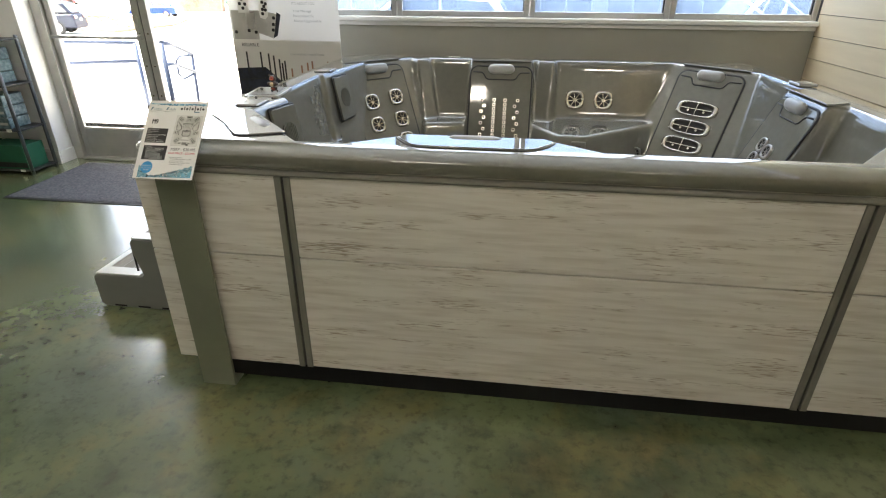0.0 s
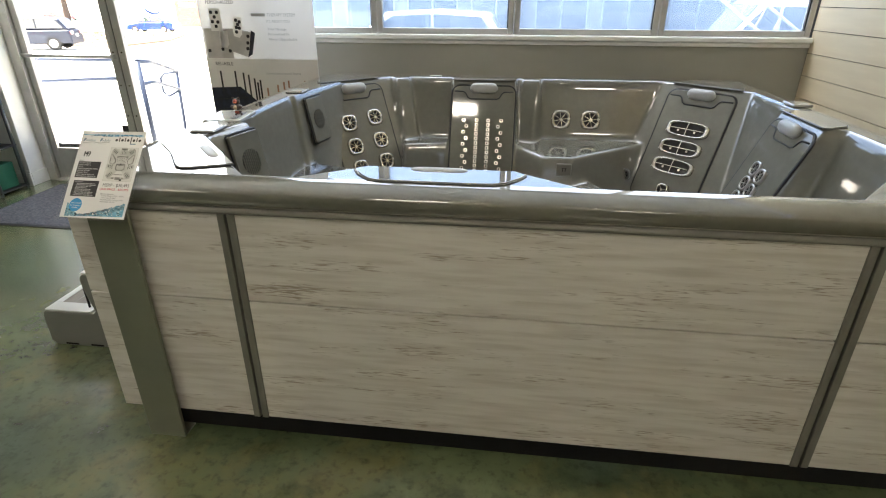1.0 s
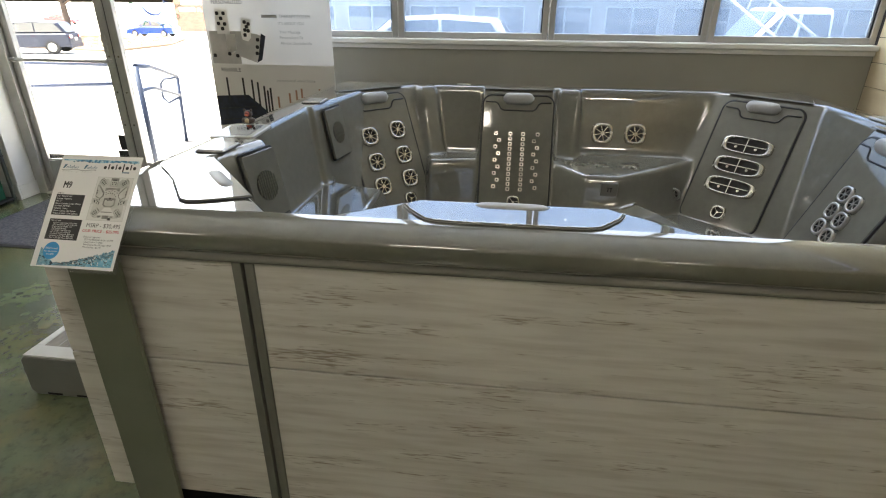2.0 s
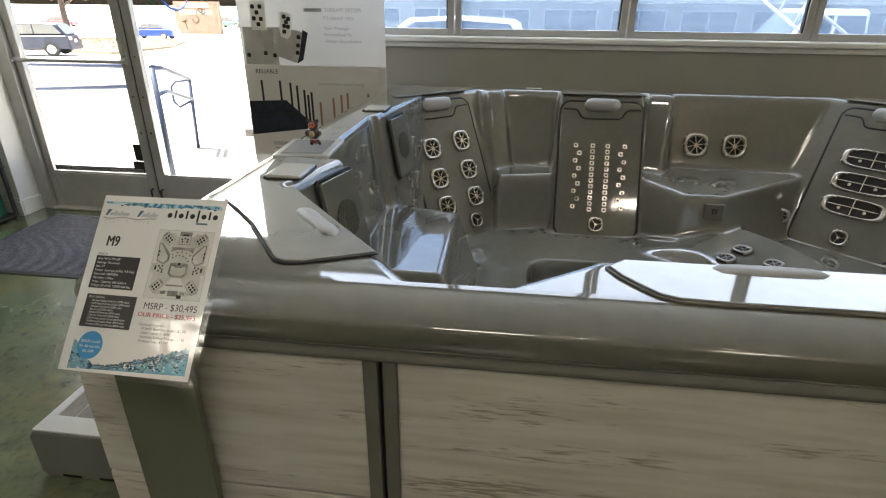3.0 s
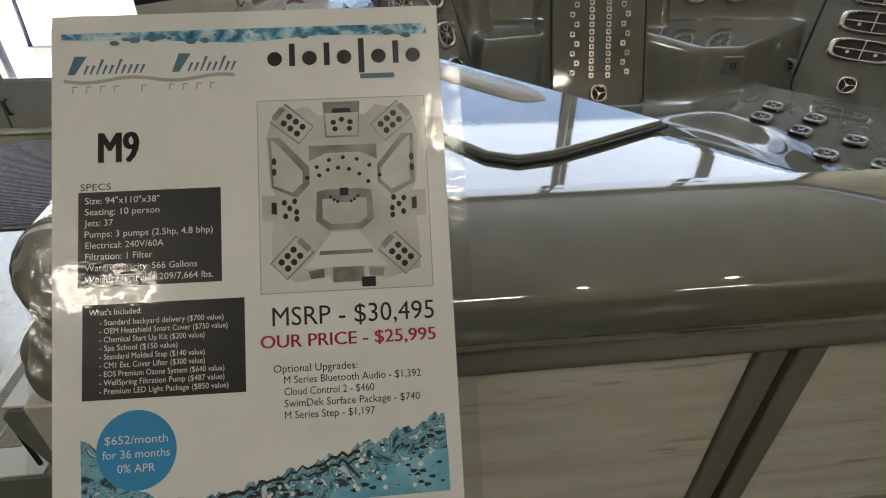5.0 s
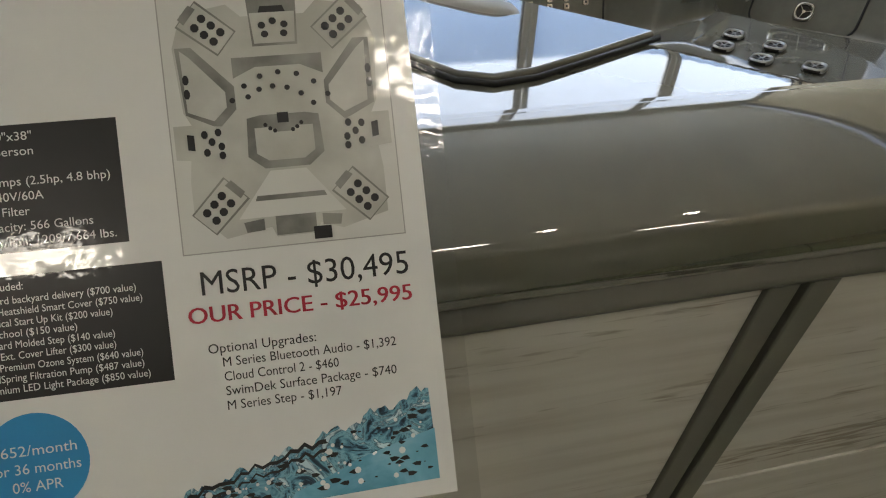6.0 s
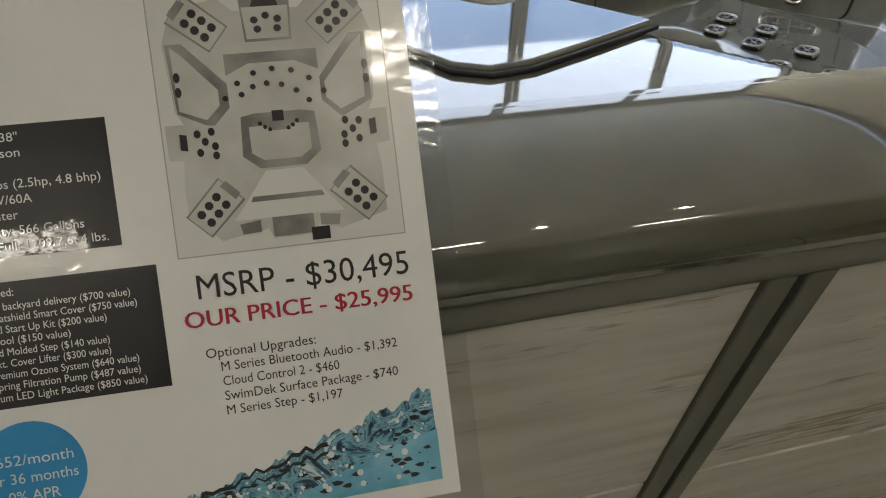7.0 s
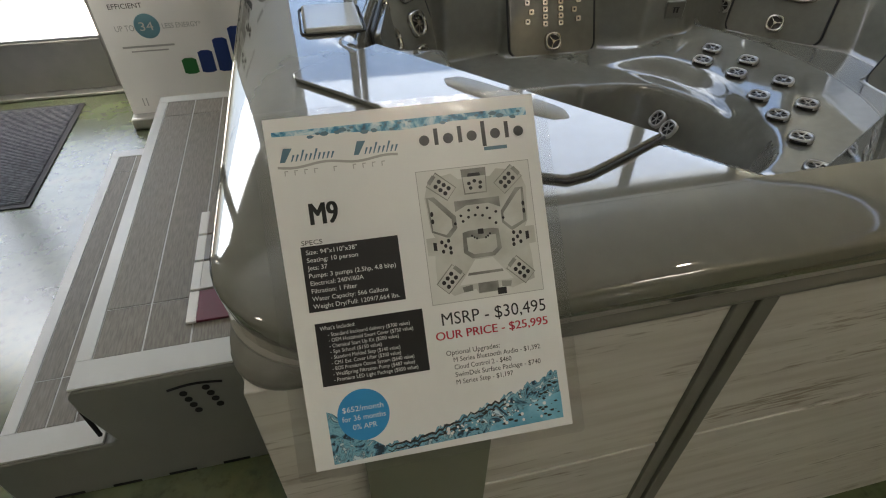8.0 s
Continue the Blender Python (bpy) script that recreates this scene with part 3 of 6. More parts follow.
    for z0, z1 in ((zs[0], zs[1]), (zs[2], zs[3])):
        slat(L + 0.004, s1 - g, F, F + 0.02, z0, z1), slat(s1 + g, s2 - g, F, F + 0.02, z0, z1), slat(s2 + g, R - 0.004, F, F + 0.02, z0, z1)
        slat(L, L + 0.02, F + 0.024, 0.45, z0, z1), slat(L, L + 0.02, 0.51, 1.85, z0, z1), slat(L, L + 0.02, 1.91, B, z0, z1)
        slat(R - 0.02, R, F + 0.024, B, z0, z1)
    for s in (s1, s2):
        part("cabinet_channel", boxes((s - g, s - 0.004, F - 0.004, F + 0.022, 0.1, 0.8425), (s + 0.004, s + g, F - 0.004, F + 0.022, 0.1, 0.8425)), "trim", tub, bevel=0.002)
        part("channel_gap", boxes((s - 0.0039, s + 0.0039, F + 0.012, F + 0.02, 0.1, 0.8425)), "darkgap", tub)
    for s in (0.48, 1.88):
        part("cabinet_channel", boxes((L - 0.004, L + 0.022, s - 0.028, s - 0.004, 0.1, 0.8425), (L - 0.004, L + 0.022, s + 0.004, s + 0.028, 0.1, 0.8425)), "trim", tub, bevel=0.002)
    # seat backs
    big, wide, oval, small, drain = jet_mesh(0.052, 0.052), jet_mesh(0.06, 0.06), jet_mesh(0.132, 0.046, bars=True, power=3.5), jet_mesh(0.036, 0.036, 6, 3.0, depth=0.012), jet_mesh(0.038, 0.038, 3, 3.0)
    small.materials[0] = M["dullsteel"]
    bm = bmesh.new()
    prism(bm, round_rect(0.0215, 0.0215, 0.004, 2), 0.011, Matrix())
    prism(bm, disc(0, 0, 0.0045, 8), 0.0115, Matrix(), 1)
    nub = bpy.data.meshes.new("nozzle")
    bm.to_mesh(nub), bm.free()
    nub.materials.append(M["chrome"]), nub.materials.append(M["jetdark"])
    for key, w, label in (("corner_left", 0.40, "six round steel jets"), ("centre", 0.385, "rows of small square nozzles"), ("corner_right", 0.40, "three wide oval steel jets"), ("right", 0.38, "small round jets"), ("front", 0.385, ""), ("front_left", 0.36, "")):
        p, n, run = PAKS[key]
        mid, span = (0.603, 0.596) if key not in ("front", "front_left") else (0.6, 0.5)
        fr = pak_frame(key, mid)
        side = 0.0
        if key == "corner_left":
            side = 0.81
        if key == "corner_right":
            side = 0.26
        sgn = 1 if (fr.to_3x3() @ Vector((1, 0, 0))).dot(Vector((-n[1], n[0], 0))) > 0 else -1
        fr = pak_frame(key, mid, side, -0.006)
        tall = span / (fr.to_3x3() @ Vector((0, 1, 0))).z
        bm = bmesh.new()
        prism(bm, round_rect(w, tall, 0.045, 6), 0.013, fr)
        panel = part("seat_back_panel", bm, "pak", tub, label, bevel=0.004)
        gk = frame_at((fr @ Vector((0, 0, 0.004))), fr.to_3x3() @ Vector((1, 0, 0)), fr.to_3x3() @ Vector((0, 1, 0)))
        part("gasket", tube(bmesh.new(), [gk @ Vector((x, y, 0.002)) for x, y in round_rect(w + 0.008, tall + 0.008, 0.049, 6)], 0.006, 6, closed=True), "gasket", panel, "black rubber seal")
        top = fr @ Matrix.Translation((0, tall / 2, 0.006))
        # cap on the rim and headrest
        t = Vector((-n[1], n[0], 0))
        o = Vector((p[0], p[1], TOP + 0.0005)) + t * side
        cap = frame_at(o, t, (-n[0], -n[1], 0))
        if cap.to_3x3().determinant() < 0 or (cap.to_3x3() @ Vector((0, 0, 1))).z < 0:
            cap = frame_at(o, -t, (-n[0], -n[1], 0))
        back = 0.115
        shape = [(-w / 2 - 0.004, -0.012), (w / 2 + 0.004, -0.012), (w / 2 + 0.004, 0.02), (w / 2 - 0.03, back - 0.02), (w / 2 - 0.07, back), (-w / 2 + 0.07, back), (-w / 2 + 0.03, back - 0.02), (-w / 2 - 0.004, 0.02)]
        own = {"front_left": [(0.31, 0.168), (0.245, 0.137), (0.2, 0.117), (0.172, 0.112), (0.15, 0.122), (0.12, 0.162), (0.05, 0.258), (-0.02, 0.335), (-0.078, 0.395), (-0.082, 0.412), (-0.065, 0.43), (-0.01, 0.462), (0.04, 0.49)], "front": [(1.16, 0.195), (1.19, 0.167), (1.175, 0.135), (1.15, 0.103), (1.13, 0.08), (1.105, 0.07), (1.05, 0.067), (0.83, 0.067), (0.775, 0.07), (0.75, 0.08), (0.73, 0.103), (0.705, 0.135), (0.69, 0.167), (0.72, 0.195)]}.get(key)
        if own:
            inv = cap.inverted()
            shape = [tuple((inv @ Vector((a, b, TOP)))[:2]) for a, b in own]
            shape = shape[-1:] + shape[:-1]
        bm = bmesh.new()
        prism(bm, shape, 0.006, cap)
        bmesh.ops.recalc_face_normals(bm, faces=bm.faces)
        cap_ob = part("headrest_cap", bm, "acrylic", tub, bevel=0.003)
        part("gasket", tube(bmesh.new(), [cap @ Vector((x * 1.012, y * 1.012, 0.0014)) for x, y in (shape[1:8] if key == "front_left" else shape[1:] + shape[:1])], 0.0022, 5), "gasket" if key == "front_left" else "trim", cap_ob)
        pw = 0.085 if not own else 0.088
        mid_x, mid_y = (0.0, 0.0) if not own else tuple((cap.inverted() @ Vector((*((0.165, 0.288) if key == "front_left" else (0.94, 0.178)), TOP)))[:2])
        rows = []
        for k in range(13):
            s = -1 + 2 * k / 12
            rr = max(0.05, (1 - abs(s) ** 6)) ** 0.5
            rows.append([cap @ Vector((mid_x + s * pw, (-0.038 if not own else mid_y) + (0.024 if not own else 0.019) * rr * math.cos(a), (-0.042 + 0.031 * rr * math.sin(a)) if not own else (0.004 + 0.008 * rr * math.sin(a)))) for a in (2 * math.pi * j / 14 for j in range(14))])
        bm = bmesh.new()
        loops(bm, rows, 0)
        bm.faces.new([v for v in bm.verts[:14]][::-1]) if bm.verts.ensure_lookup_table() is None else None
        part("pillow", bm, "pillow", tub, "light grey padded headrest", smooth=True)
        part("headrest_recess", tube(bmesh.new(), [top @ Vector((x, y, 0.0075)) for x, y in ((-w / 2 + 0.012, -0.034), (-0.125, -0.036), (-0.112, -0.045), (-0.096, -0.072), (-0.08, -0.08), (0.08, -0.08), (0.096, -0.072), (0.112, -0.045), (0.125, -0.036), (w / 2 - 0.012, -0.034))], 0.0042, 6), "gasket", panel)
        put = lambda me, u, v, nm="jet": set_on(nm, me, panel, panel_inv @ fr @ Matrix.Translation((u, v, 0.0136)))
        panel_inv = Matrix()
        if key == "corner_left":
            for vv in (0.115, -0.03, -0.165):
                put(big, -0.092, vv - 0.008), put(big, 0.092, vv + 0.007)
            put(drain, 0.06, -0.273, "drain")
        if key == "centre":
            for k in range(12):
                put(nub, -0.035, 0.112 - 0.028 * k, "nozzle"), put(nub, 0.035, 0.112 - 0.028 * k, "nozzle")
            for k in range(9):
                put(nub, -0.115 + (0.018 if k % 2 else 0), 0.112 - 0.037 * k, "nozzle"), put(nub, 0.115 - (0.018 if k % 2 else 0), 0.112 - 0.037 * k, "nozzle")
            put(drain, 0, -0.268, "drain")
        if key == "corner_right":
            for k in range(3):
                put(oval, 0.0, 0.107 - 0.112 * k)
            put(drain, 0.0, -0.262, "drain")
        if key == "right":
            for k in range(3):
                put(small, -0.045, 0.1 - 0.075 * k), put(small, 0.03, 0.085 - 0.075 * k)
            put(drain, 0, -0.24, "drain")
    # two jets on the plain back wall
    for x in (1.452, 1.634):
        set_on("jet", wide, tub, frame_at((x, 2.1575, 0.70), (1, 0, 0), (0, 0.23, 0.97)) @ Matrix.Translation((0, 0, 0.0)))
    # foot jets on the ridge
    for x, y in ((1.437, 1.485), (1.491, 1.349), (1.454, 1.172), (1.42, 1.03), (1.38, 0.88), (1.526, 1.56), (1.593, 1.424), (1.6, 1.235), (1.554, 1.06), (1.29, 0.714)):
        h = lambda a, b: float(tub_height(np.array([[a]]), np.array([[b]]))[0, 0])
        e = 0.02
        nrm = Vector((h(x - e, y) - h(x + e, y), h(x, y - e) - h(x, y + e), 2 * e)).normalized()
        u = Vector((0.8, 0.6, 0)).cross(nrm).normalized()
        set_on("jet", small, tub, frame_at(Vector((x, y, h(x, y))) + nrm * 0.006, u, nrm.cross(u)))
    set_on("suction_cover", jet_mesh(0.05, 0.05, 10, 2.2, depth=0.012), tub, Matrix.Translation((1.12, 1.18, 0.112)))
    for y in (1.30, 1.38):
        set_on("jet", small, tub, frame_at((1.235, y, 0.21), (0, -1, 0), (0.6, 0, 0.8)))
    set_on("jet", small, tub, frame_at((1.86, 1.985, 0.42), (0.75, -0.66, 0), (-0.1, -0.1, 0.97)) @ Matrix.Translation((0, 0, 0.01)))
    part("badge", boxes((1.418, 1.506, 1.774, 1.79, 0.449, 0.521)), "trim", tub, "small square logo plate", bevel=0.006)
    part("badge_mark", boxes((1.452, 1.457, 1.770, 1.776, 0.475, 0.495), (1.467, 1.472, 1.770, 1.776, 0.475, 0.495), (1.448, 1.476, 1.770, 1.776, 0.4955, 0.499)), "jetdark", tub)
    # loudspeakers
    for nm, o, u in (("near", (0.088, 0.69, 0.79), 0.24), ("far", (0.078, 1.545, 0.79), 0.17)):
        u = Vector((u, 0.985, 0))
        fr = frame_at(o, u, (-0.13 if nm == "near" else -0.12, 0, 0.62))
        bm = prism(bmesh.new(), round_rect(0.165, 0.235, 0.01, 3), 0.02, fr @ Matrix.Translation((0, 0, -0.004)))
        sp = part("loudspeaker", bm, "pak", tub, "square waterproof loudspeaker", bevel=0.003)
        bm = bmesh.new()
        prism(bm, disc(0, 0, 0.052, 20), 0.002, fr @ Matrix.Translation((0, 0, 0.0155)))
        part("grille", bm, "jetdark", sp)
        bm = bmesh.new()
        for k in range(9):
            c = -0.044 + 0.011 * k
            hw = math.sqrt(max(1e-5, 0.052**2 - c * c))
            box(bm, c - 0.0024, c + 0.0024, -hw, hw, 0.017, 0.021, 0, fr)
        part("grille_bar", bm, "pak", sp)
        part("gasket", tube(bmesh.new(), [fr @ Vector((x, y, 0.003)) for x, y in round_rect(0.175, 0.245, 0.012, 3)], 0.004, 5, closed=True), "gasket", sp)
        cy = 0.617 if nm == "near" else 1.55
        part("lid", boxes((-0.06, 0.03, cy - 0.058, cy + 0.058, TOP - 0.002, TOP + 0.009)), "bezel", tub, "square pale lift-out lid on the rim", bevel=0.008, segs=3)
        part("gasket", tube(bmesh.new(), [(x, y, TOP + 0.001) for x, y in round_rect(0.098, 0.124, 0.012, 3, -0.015, cy)], 0.002, 5, closed=True), "gasket", tub)
    part("rim_plate", boxes((0.60, 0.68, 2.262, 2.282, TOP + 0.001, TOP + 0.005)), "line", tub, "small pale plate on the rim", bevel=0.002)
    part("lid", boxes((2.44, 2.53, 1.40, 1.52, TOP + 0.001, TOP + 0.014)), "bezel", tub, "square pale lift-out lid on the rim", bevel=0.008, segs=3)
    # control panel
    fr = frame_at((-0.052, 0.855, TOP - 0.007), (1, 0.0, 0.03), (0, 1, 0.06))
    ctl = part("control_panel", prism(bmesh.new(), round_rect(0.165, 0.17, 0.012, 4), 0.015, fr), "bezel", tub, "raised touch control panel", bevel=0.006, segs=3)
    part("screen", prism(bmesh.new(), round_rect(0.12, 0.13, 0.004, 3), 0.0012, fr @ Matrix.Translation((0, 0, 0.0152))), "screen", ctl, "glossy black screen")
    return tub


hot_tub()


# ---------------------------------------------------------------- ceiling lamps
M["tubeglow"] = glow("warm_tube", (1.0, 0.92, 0.81), LAMP)
M["bulbglow"] = glow("warm_bulb", (1.0, 0.9, 0.75), 34.0)


def ceiling_lamp(x, y):
    """Surface strip light: a white pan with turned-down sides and two bare tubes along x."""
    e = thing("ceiling_light", (x, y, HIGH), "white strip light with two warm tubes on the ceiling", "ceiling light", "ceiling strip lights")
    part("pan", boxes((x - 0.34, x + 0.34, y - 0.15, y + 0.15, HIGH - 0.012, HIGH), (x - 0.34, x + 0.34, y - 0.15, y - 0.14, HIGH - 0.05, HIGH - 0.0121), (x - 0.34, x + 0.34, y + 0.14, y + 0.15, HIGH - 0.05, HIGH - 0.0121)), "white", e, bevel=0.003)
    for s in (-1, 1):
        for k in (-1, 1):
            part("tube_socket", boxes((x + k * 0.32 - 0.012, x + k * 0.32 + 0.012, y + s * 0.075 - 0.016, y + s * 0.075 + 0.016, HIGH - 0.065, HIGH - 0.0121)), "white", e, bevel=0.002)
        part("tube", tube(bmesh.new(), [(x - 0.308, y + s * 0.075, HIGH - 0.045), (x + 0.308, y + s * 0.075, HIGH - 0.045)], 0.019, 12), "tubeglow", e)


def downlight(x, y):
    e = thing("downlight", (x, y, HIGH), "small round recessed ceiling downlight, lit", "ceiling light", "ceiling downlights")
    bm = bmesh.new()
    ring = lambda r, z: [(x + r * math.cos(2 * math.pi * k / 24), y + r * math.sin(2 * math.pi * k / 24), z) for k in range(24)]
    loops(bm, [ring(0.062, HIGH), ring(0.06, HIGH - 0.008), ring(0.045, HIGH - 0.009), ring(0.04, HIGH - 0.003)], 0, cap=False)
    part("trim_ring", bm, "white", e)
    part("bulb", prism(bmesh.new(), disc(x, y, 0.022, 16), 0.004, Matrix.Translation((0, 0, HIGH - 0.008))), "bulbglow", e)


# first lamp placed by its streaks on the rim; the rest added as fill
for lx, ly in ((0.35, -1.3), (-2.15, -2.3), (2.5, -3.3), (-3.3, -0.3)):
    ceiling_lamp(lx, ly)
for lx, ly in ((0.95, -0.75), (1.75, -0.75)):
    downlight(lx, ly)


# ---------------------------------------------------------------- price sign
def print_stuff(name, stops, scale, warp):
    """A printed picture of splashing water: noise run through the print's inks."""
    m = surf(name, (1, 1, 1), rough=0.3, coat=0.9, bump=0.0)
    nt = m.node_tree
    co, n = nt.nodes.new("ShaderNodeTexCoord"), nt.nodes.new("ShaderNodeTexNoise")
    socket(n, "Scale", scale), socket(n, "Detail", 5.0), socket(n, "Distortion", warp), socket(n, "Roughness", 0.6)
    ramp = nt.nodes.new("ShaderNodeValToRGB")
    els = ramp.color_ramp.elements
    while len(els) < len(stops):
        els.new(0.5)
    for e, (p, c) in zip(els, stops):
        e.position, e.color = p, (*c, 1)
    nt.links.new(co.outputs["Object"], n.inputs["Vector"]), nt.links.new(n.outputs["Fac"], ramp.inputs[0])
    nt.links.new(ramp.outputs[0], nt.nodes["Principled BSDF"].inputs["Base Color"])
    return m


M["splash"] = print_stuff("splash_print", [(0.3, (0.004, 0.01, 0.02)), (0.40, (0.02, 0.06, 0.1)), (0.455, (0.12, 0.32, 0.45)), (0.52, (0.25, 0.52, 0.64)), (0.57, (0.05, 0.13, 0.2)), (0.63, (0.6, 0.75, 0.8))], 75, 2.2)
M["calm"] = print_stuff("pale_water_print", [(0.3, (0.1, 0.34, 0.5)), (0.5, (0.2, 0.5, 0.66)), (0.7, (0.36, 0.62, 0.74))], 30, 1.0)
M["bandink"] = print_stuff("header_print", [(0.3, (0.02, 0.06, 0.1)), (0.42, (0.04, 0.25, 0.45)), (0.5, (0.3, 0.55, 0.68)), (0.6, (0.7, 0.8, 0.82))], 55, 1.5)
M["planwash"] = surf("plan_wash", (0.62, 0.62, 0.58), rough=0.3, second=(0.46, 0.46, 0.42), scale=35, coat=0.9, bump=0.0)
M["planmid"] = surf("plan_mid", (0.33, 0.33, 0.3), rough=0.3, second=(0.17, 0.17, 0.155), scale=60, coat=0.9, bump=0.0)
M["planpale"] = surf("plan_pale", (0.72, 0.72, 0.69), rough=0.3, coat=0.9, bump=0.0, var=0.03)


def price_sign():
    sg = thing("price_sign", (0.0, -0.04, 0.87), "laminated white price sheet with spa plan, tilted on a post", "sign")
    base = frame_at((-0.1005, 0.0912, 1.0443), (0.9986, -0.0490, 0.0202), (0.0165, 0.6485, 0.7610)) @ Matrix.Scale(0.000967, 4)
    at = lambda u, v, k=0.0: base @ Matrix.Translation((u, -v, 0.3 + 0.12 * k))
    shape = lambda pts: [(u, -v) for u, v in pts][::-1]

    def flat(name, pts, mat, k=1, parent=None, label=""):
        bm = bmesh.new()
        prism(bm, shape(pts), 0.1, base @ Matrix.Translation((0, 0, 0.2 + 0.12 * k)))
        bmesh.ops.recalc_face_normals(bm, faces=bm.faces)
        return part(name, bm, mat, parent or sg, label)

    rect = lambda a, b, c, d: [(a, b), (c, b), (c, d), (a, d)]
    film = flat("laminate", round_rect(233, 286, 4, 4, 112, 137), "laminate", -3, label="clear laminating film border")
    film.visible_shadow = False
    sheet = flat("sheet", [(5, -0.5), (217.5, -1), (218.5, 272), (9, 273)], "paper", 0, label="white printed paper")
    flat("header_band", [(10.5, 9.6), (211, 9.2), (211, 15.5), (150, 14.5), (110, 17.5), (60, 14.6), (10.5, 13)], "bandink", 1, sheet)
    rnd = random.Random(4)
    bm = bmesh.new()
    for k in range(26):
        u, v = 30 + rnd.random() * 175, 11 + rnd.random() * 5
        r = 0.5 + rnd.random() * 1.6
        prism(bm, shape([(u + r * 2.2 * math.cos(a) * (0.6 + 0.4 * rnd.random()), v + r * math.sin(a)) for a in (0, 1, 2, 3, 4, 5)]), 0.1, base @ Matrix.Translation((0, 0, 0.45)))
    part("header_drop", bm, "teal", sheet, kind="stuff")
    # store mark: rows of plain slanted strokes over a wave, small bars below
    for u0, n, tall in ((14, 11, 10.5), (70, 9, 10.5)):
        for k in range(n):
            h = tall if k == 0 else (8.5 if k in (3, 6) else 5.2)
            u, lean, w = u0 + (0 if k == 0 else 5 + 3.35 * k), 0.35 * h, 6.5 if k == 0 else 1.5
            flat("store_mark", [(u + lean, 33 - h), (u + lean + w, 33 - h + 0.3), (u + w * 0.6, 33), (u, 33)], "teal", 1, sheet)
    flat("wave_line", [(12 + k * 4.6, 35.5 + 1.3 * math.sin(k * 0.6)) for k in range(21)] + [(104 - k * 4.6, 37.4 + 1.3 * math.sin((20 - k) * 0.6)) for k in range(21)], "greyink", 1, sheet)
    for k in range(11):
        if k not in (4, 6):
            u = 16.5 + 7.4 * k
            flat("store_mark_bar", rect(u, 39.6, u + 2.8, 40.3), "greyink", 1, sheet)
            flat("store_mark_bar", rect(u, 40.4, u + 0.7, 43.4), "greyink", 1, sheet)
    # brand mark: a plain black row of dots and bars
    for k in range(9):
        u = 126 + 9.6 * k
        if k % 2:
            flat("brand_mark", rect(u - 1.6, 19 if k != 5 else 17, u + 1.6, 32 if k != 5 else 37), "ink", 1, sheet)
        else:
            flat("brand_mark", disc(u, 27.6, 4.1, 20), "ink", 1, sheet)
    flat("brand_mark_bar", rect(173, 37.6, 192, 40.4), "teal", 1, sheet)
    txt = lambda nm, body, size, u, v, mat, w=None, k=2: write(nm, body, size, at(u, v, k), mat, sheet, w)
    for d in (0.0, 0.5, 1.0, 1.5):
        txt("model_name", "M9", 24, 30.5 + d, 82.6, "ink", 20.5)
    txt("heading", "SPECS", 5.2, 21.5, 97.6, "ink", 16)
    box1 = flat("specs_box", rect(20.4, 98.6, 95.4, 149.6), "inkbox", 1, sheet, "charcoal text box")
    for k, b in enumerate(('Size: 94"x110"x38"', "Seating: 10 person", "Jets: 37", "Pumps: 3 pumps (2.5hp, 4.8 bhp)", "Electrical: 240V/60A", "Filtration: 1 Filter", "Water Capacity: 566 Gallons", "Weight Dry/Full: 1209/7,664 lbs.")):
        txt("spec_line", b, 5.0, 24, 105.0 + 6.0 * k, "paper", {3: 67, 7: 67, 0: 39, 1: 39}.get(k), 3)
    flat("included_box", rect(23, 158.8, 107, 208.3), "inkbox", 1, sheet, "charcoal text box")
    txt("included_line", "What's Included:", 4.5, 26.5, 164.4, "paper", 27, 3)
    for k, b in enumerate(("Standard backyard delivery ($700 value)", "OEM Heatshield Smart Cover ($750 value)", "Chemical Start Up Kit ($200 value)", "Spa School ($150 value)", "Standard Molded Step ($140 value)", "CM1 Ext. Cover Lifter ($300 value)", "EOS Premium Ozone System ($640 value)", "WellSpring Filtration Pump ($487 value)", "Premium LED Light Package ($850 value)")):
        txt("included_line", "- " + b, 4.2, 32, 169.7 + 4.45 * k, "paper", {0: 64, 1: 66, 2: 54, 3: 40, 4: 54, 5: 54, 6: 64, 7: 64, 8: 66}[k], 3)
    txt("price_line", "MSRP - $30,495", 14.2, 121.5, 175, "ink", 86)
    for d in (0.0, 0.35):
        txt("price_line", "OUR PRICE - $25,995", 9.6, 115 + d, 186.4, "red", 92.5)
    txt("upgrade_line", "Optional Upgrades:", 5.7, 121.5, 199.4, "ink", 44)
    for k, (b, w) in enumerate((("M Series Bluetooth Audio - $1,392", 72), ("Cloud Control 2 - $460", 47), ("SwimDek Surface Package - $740", 71), ("M Series Step - $1,197", 47))):
        txt("upgrade_line", b, 5.6, 126.8, 205.3 + 6.05 * k, "ink", w)
    flat("offer_disc", disc(50.8, 234.5, 20.3, 40), "cyan", 2, sheet, "bright blue round offer")
    for k, (b, w) in enumerate((("$652/month", 32), ("for 36 months", 34), ("0% APR", 19))):
        txt("offer_line", b, 6.0, 50.8 - w / 2, 231 + 7.2 * k, "paper", w, 4)
    # splash along the foot of the sheet
    def crest(u):
        t = (u - 60) / 151
        base_v = 262 - 6 * t - 39 * max(0.0, t - 0.18) ** 1.15
        return base_v + 1.6 * math.sin(u * 0.33) + 1.1 * math.sin(u * 0.91 + 1) + 0.7 * math.sin(u * 2.1)
    us = [60 + 1.6 * k for k in range(95)]
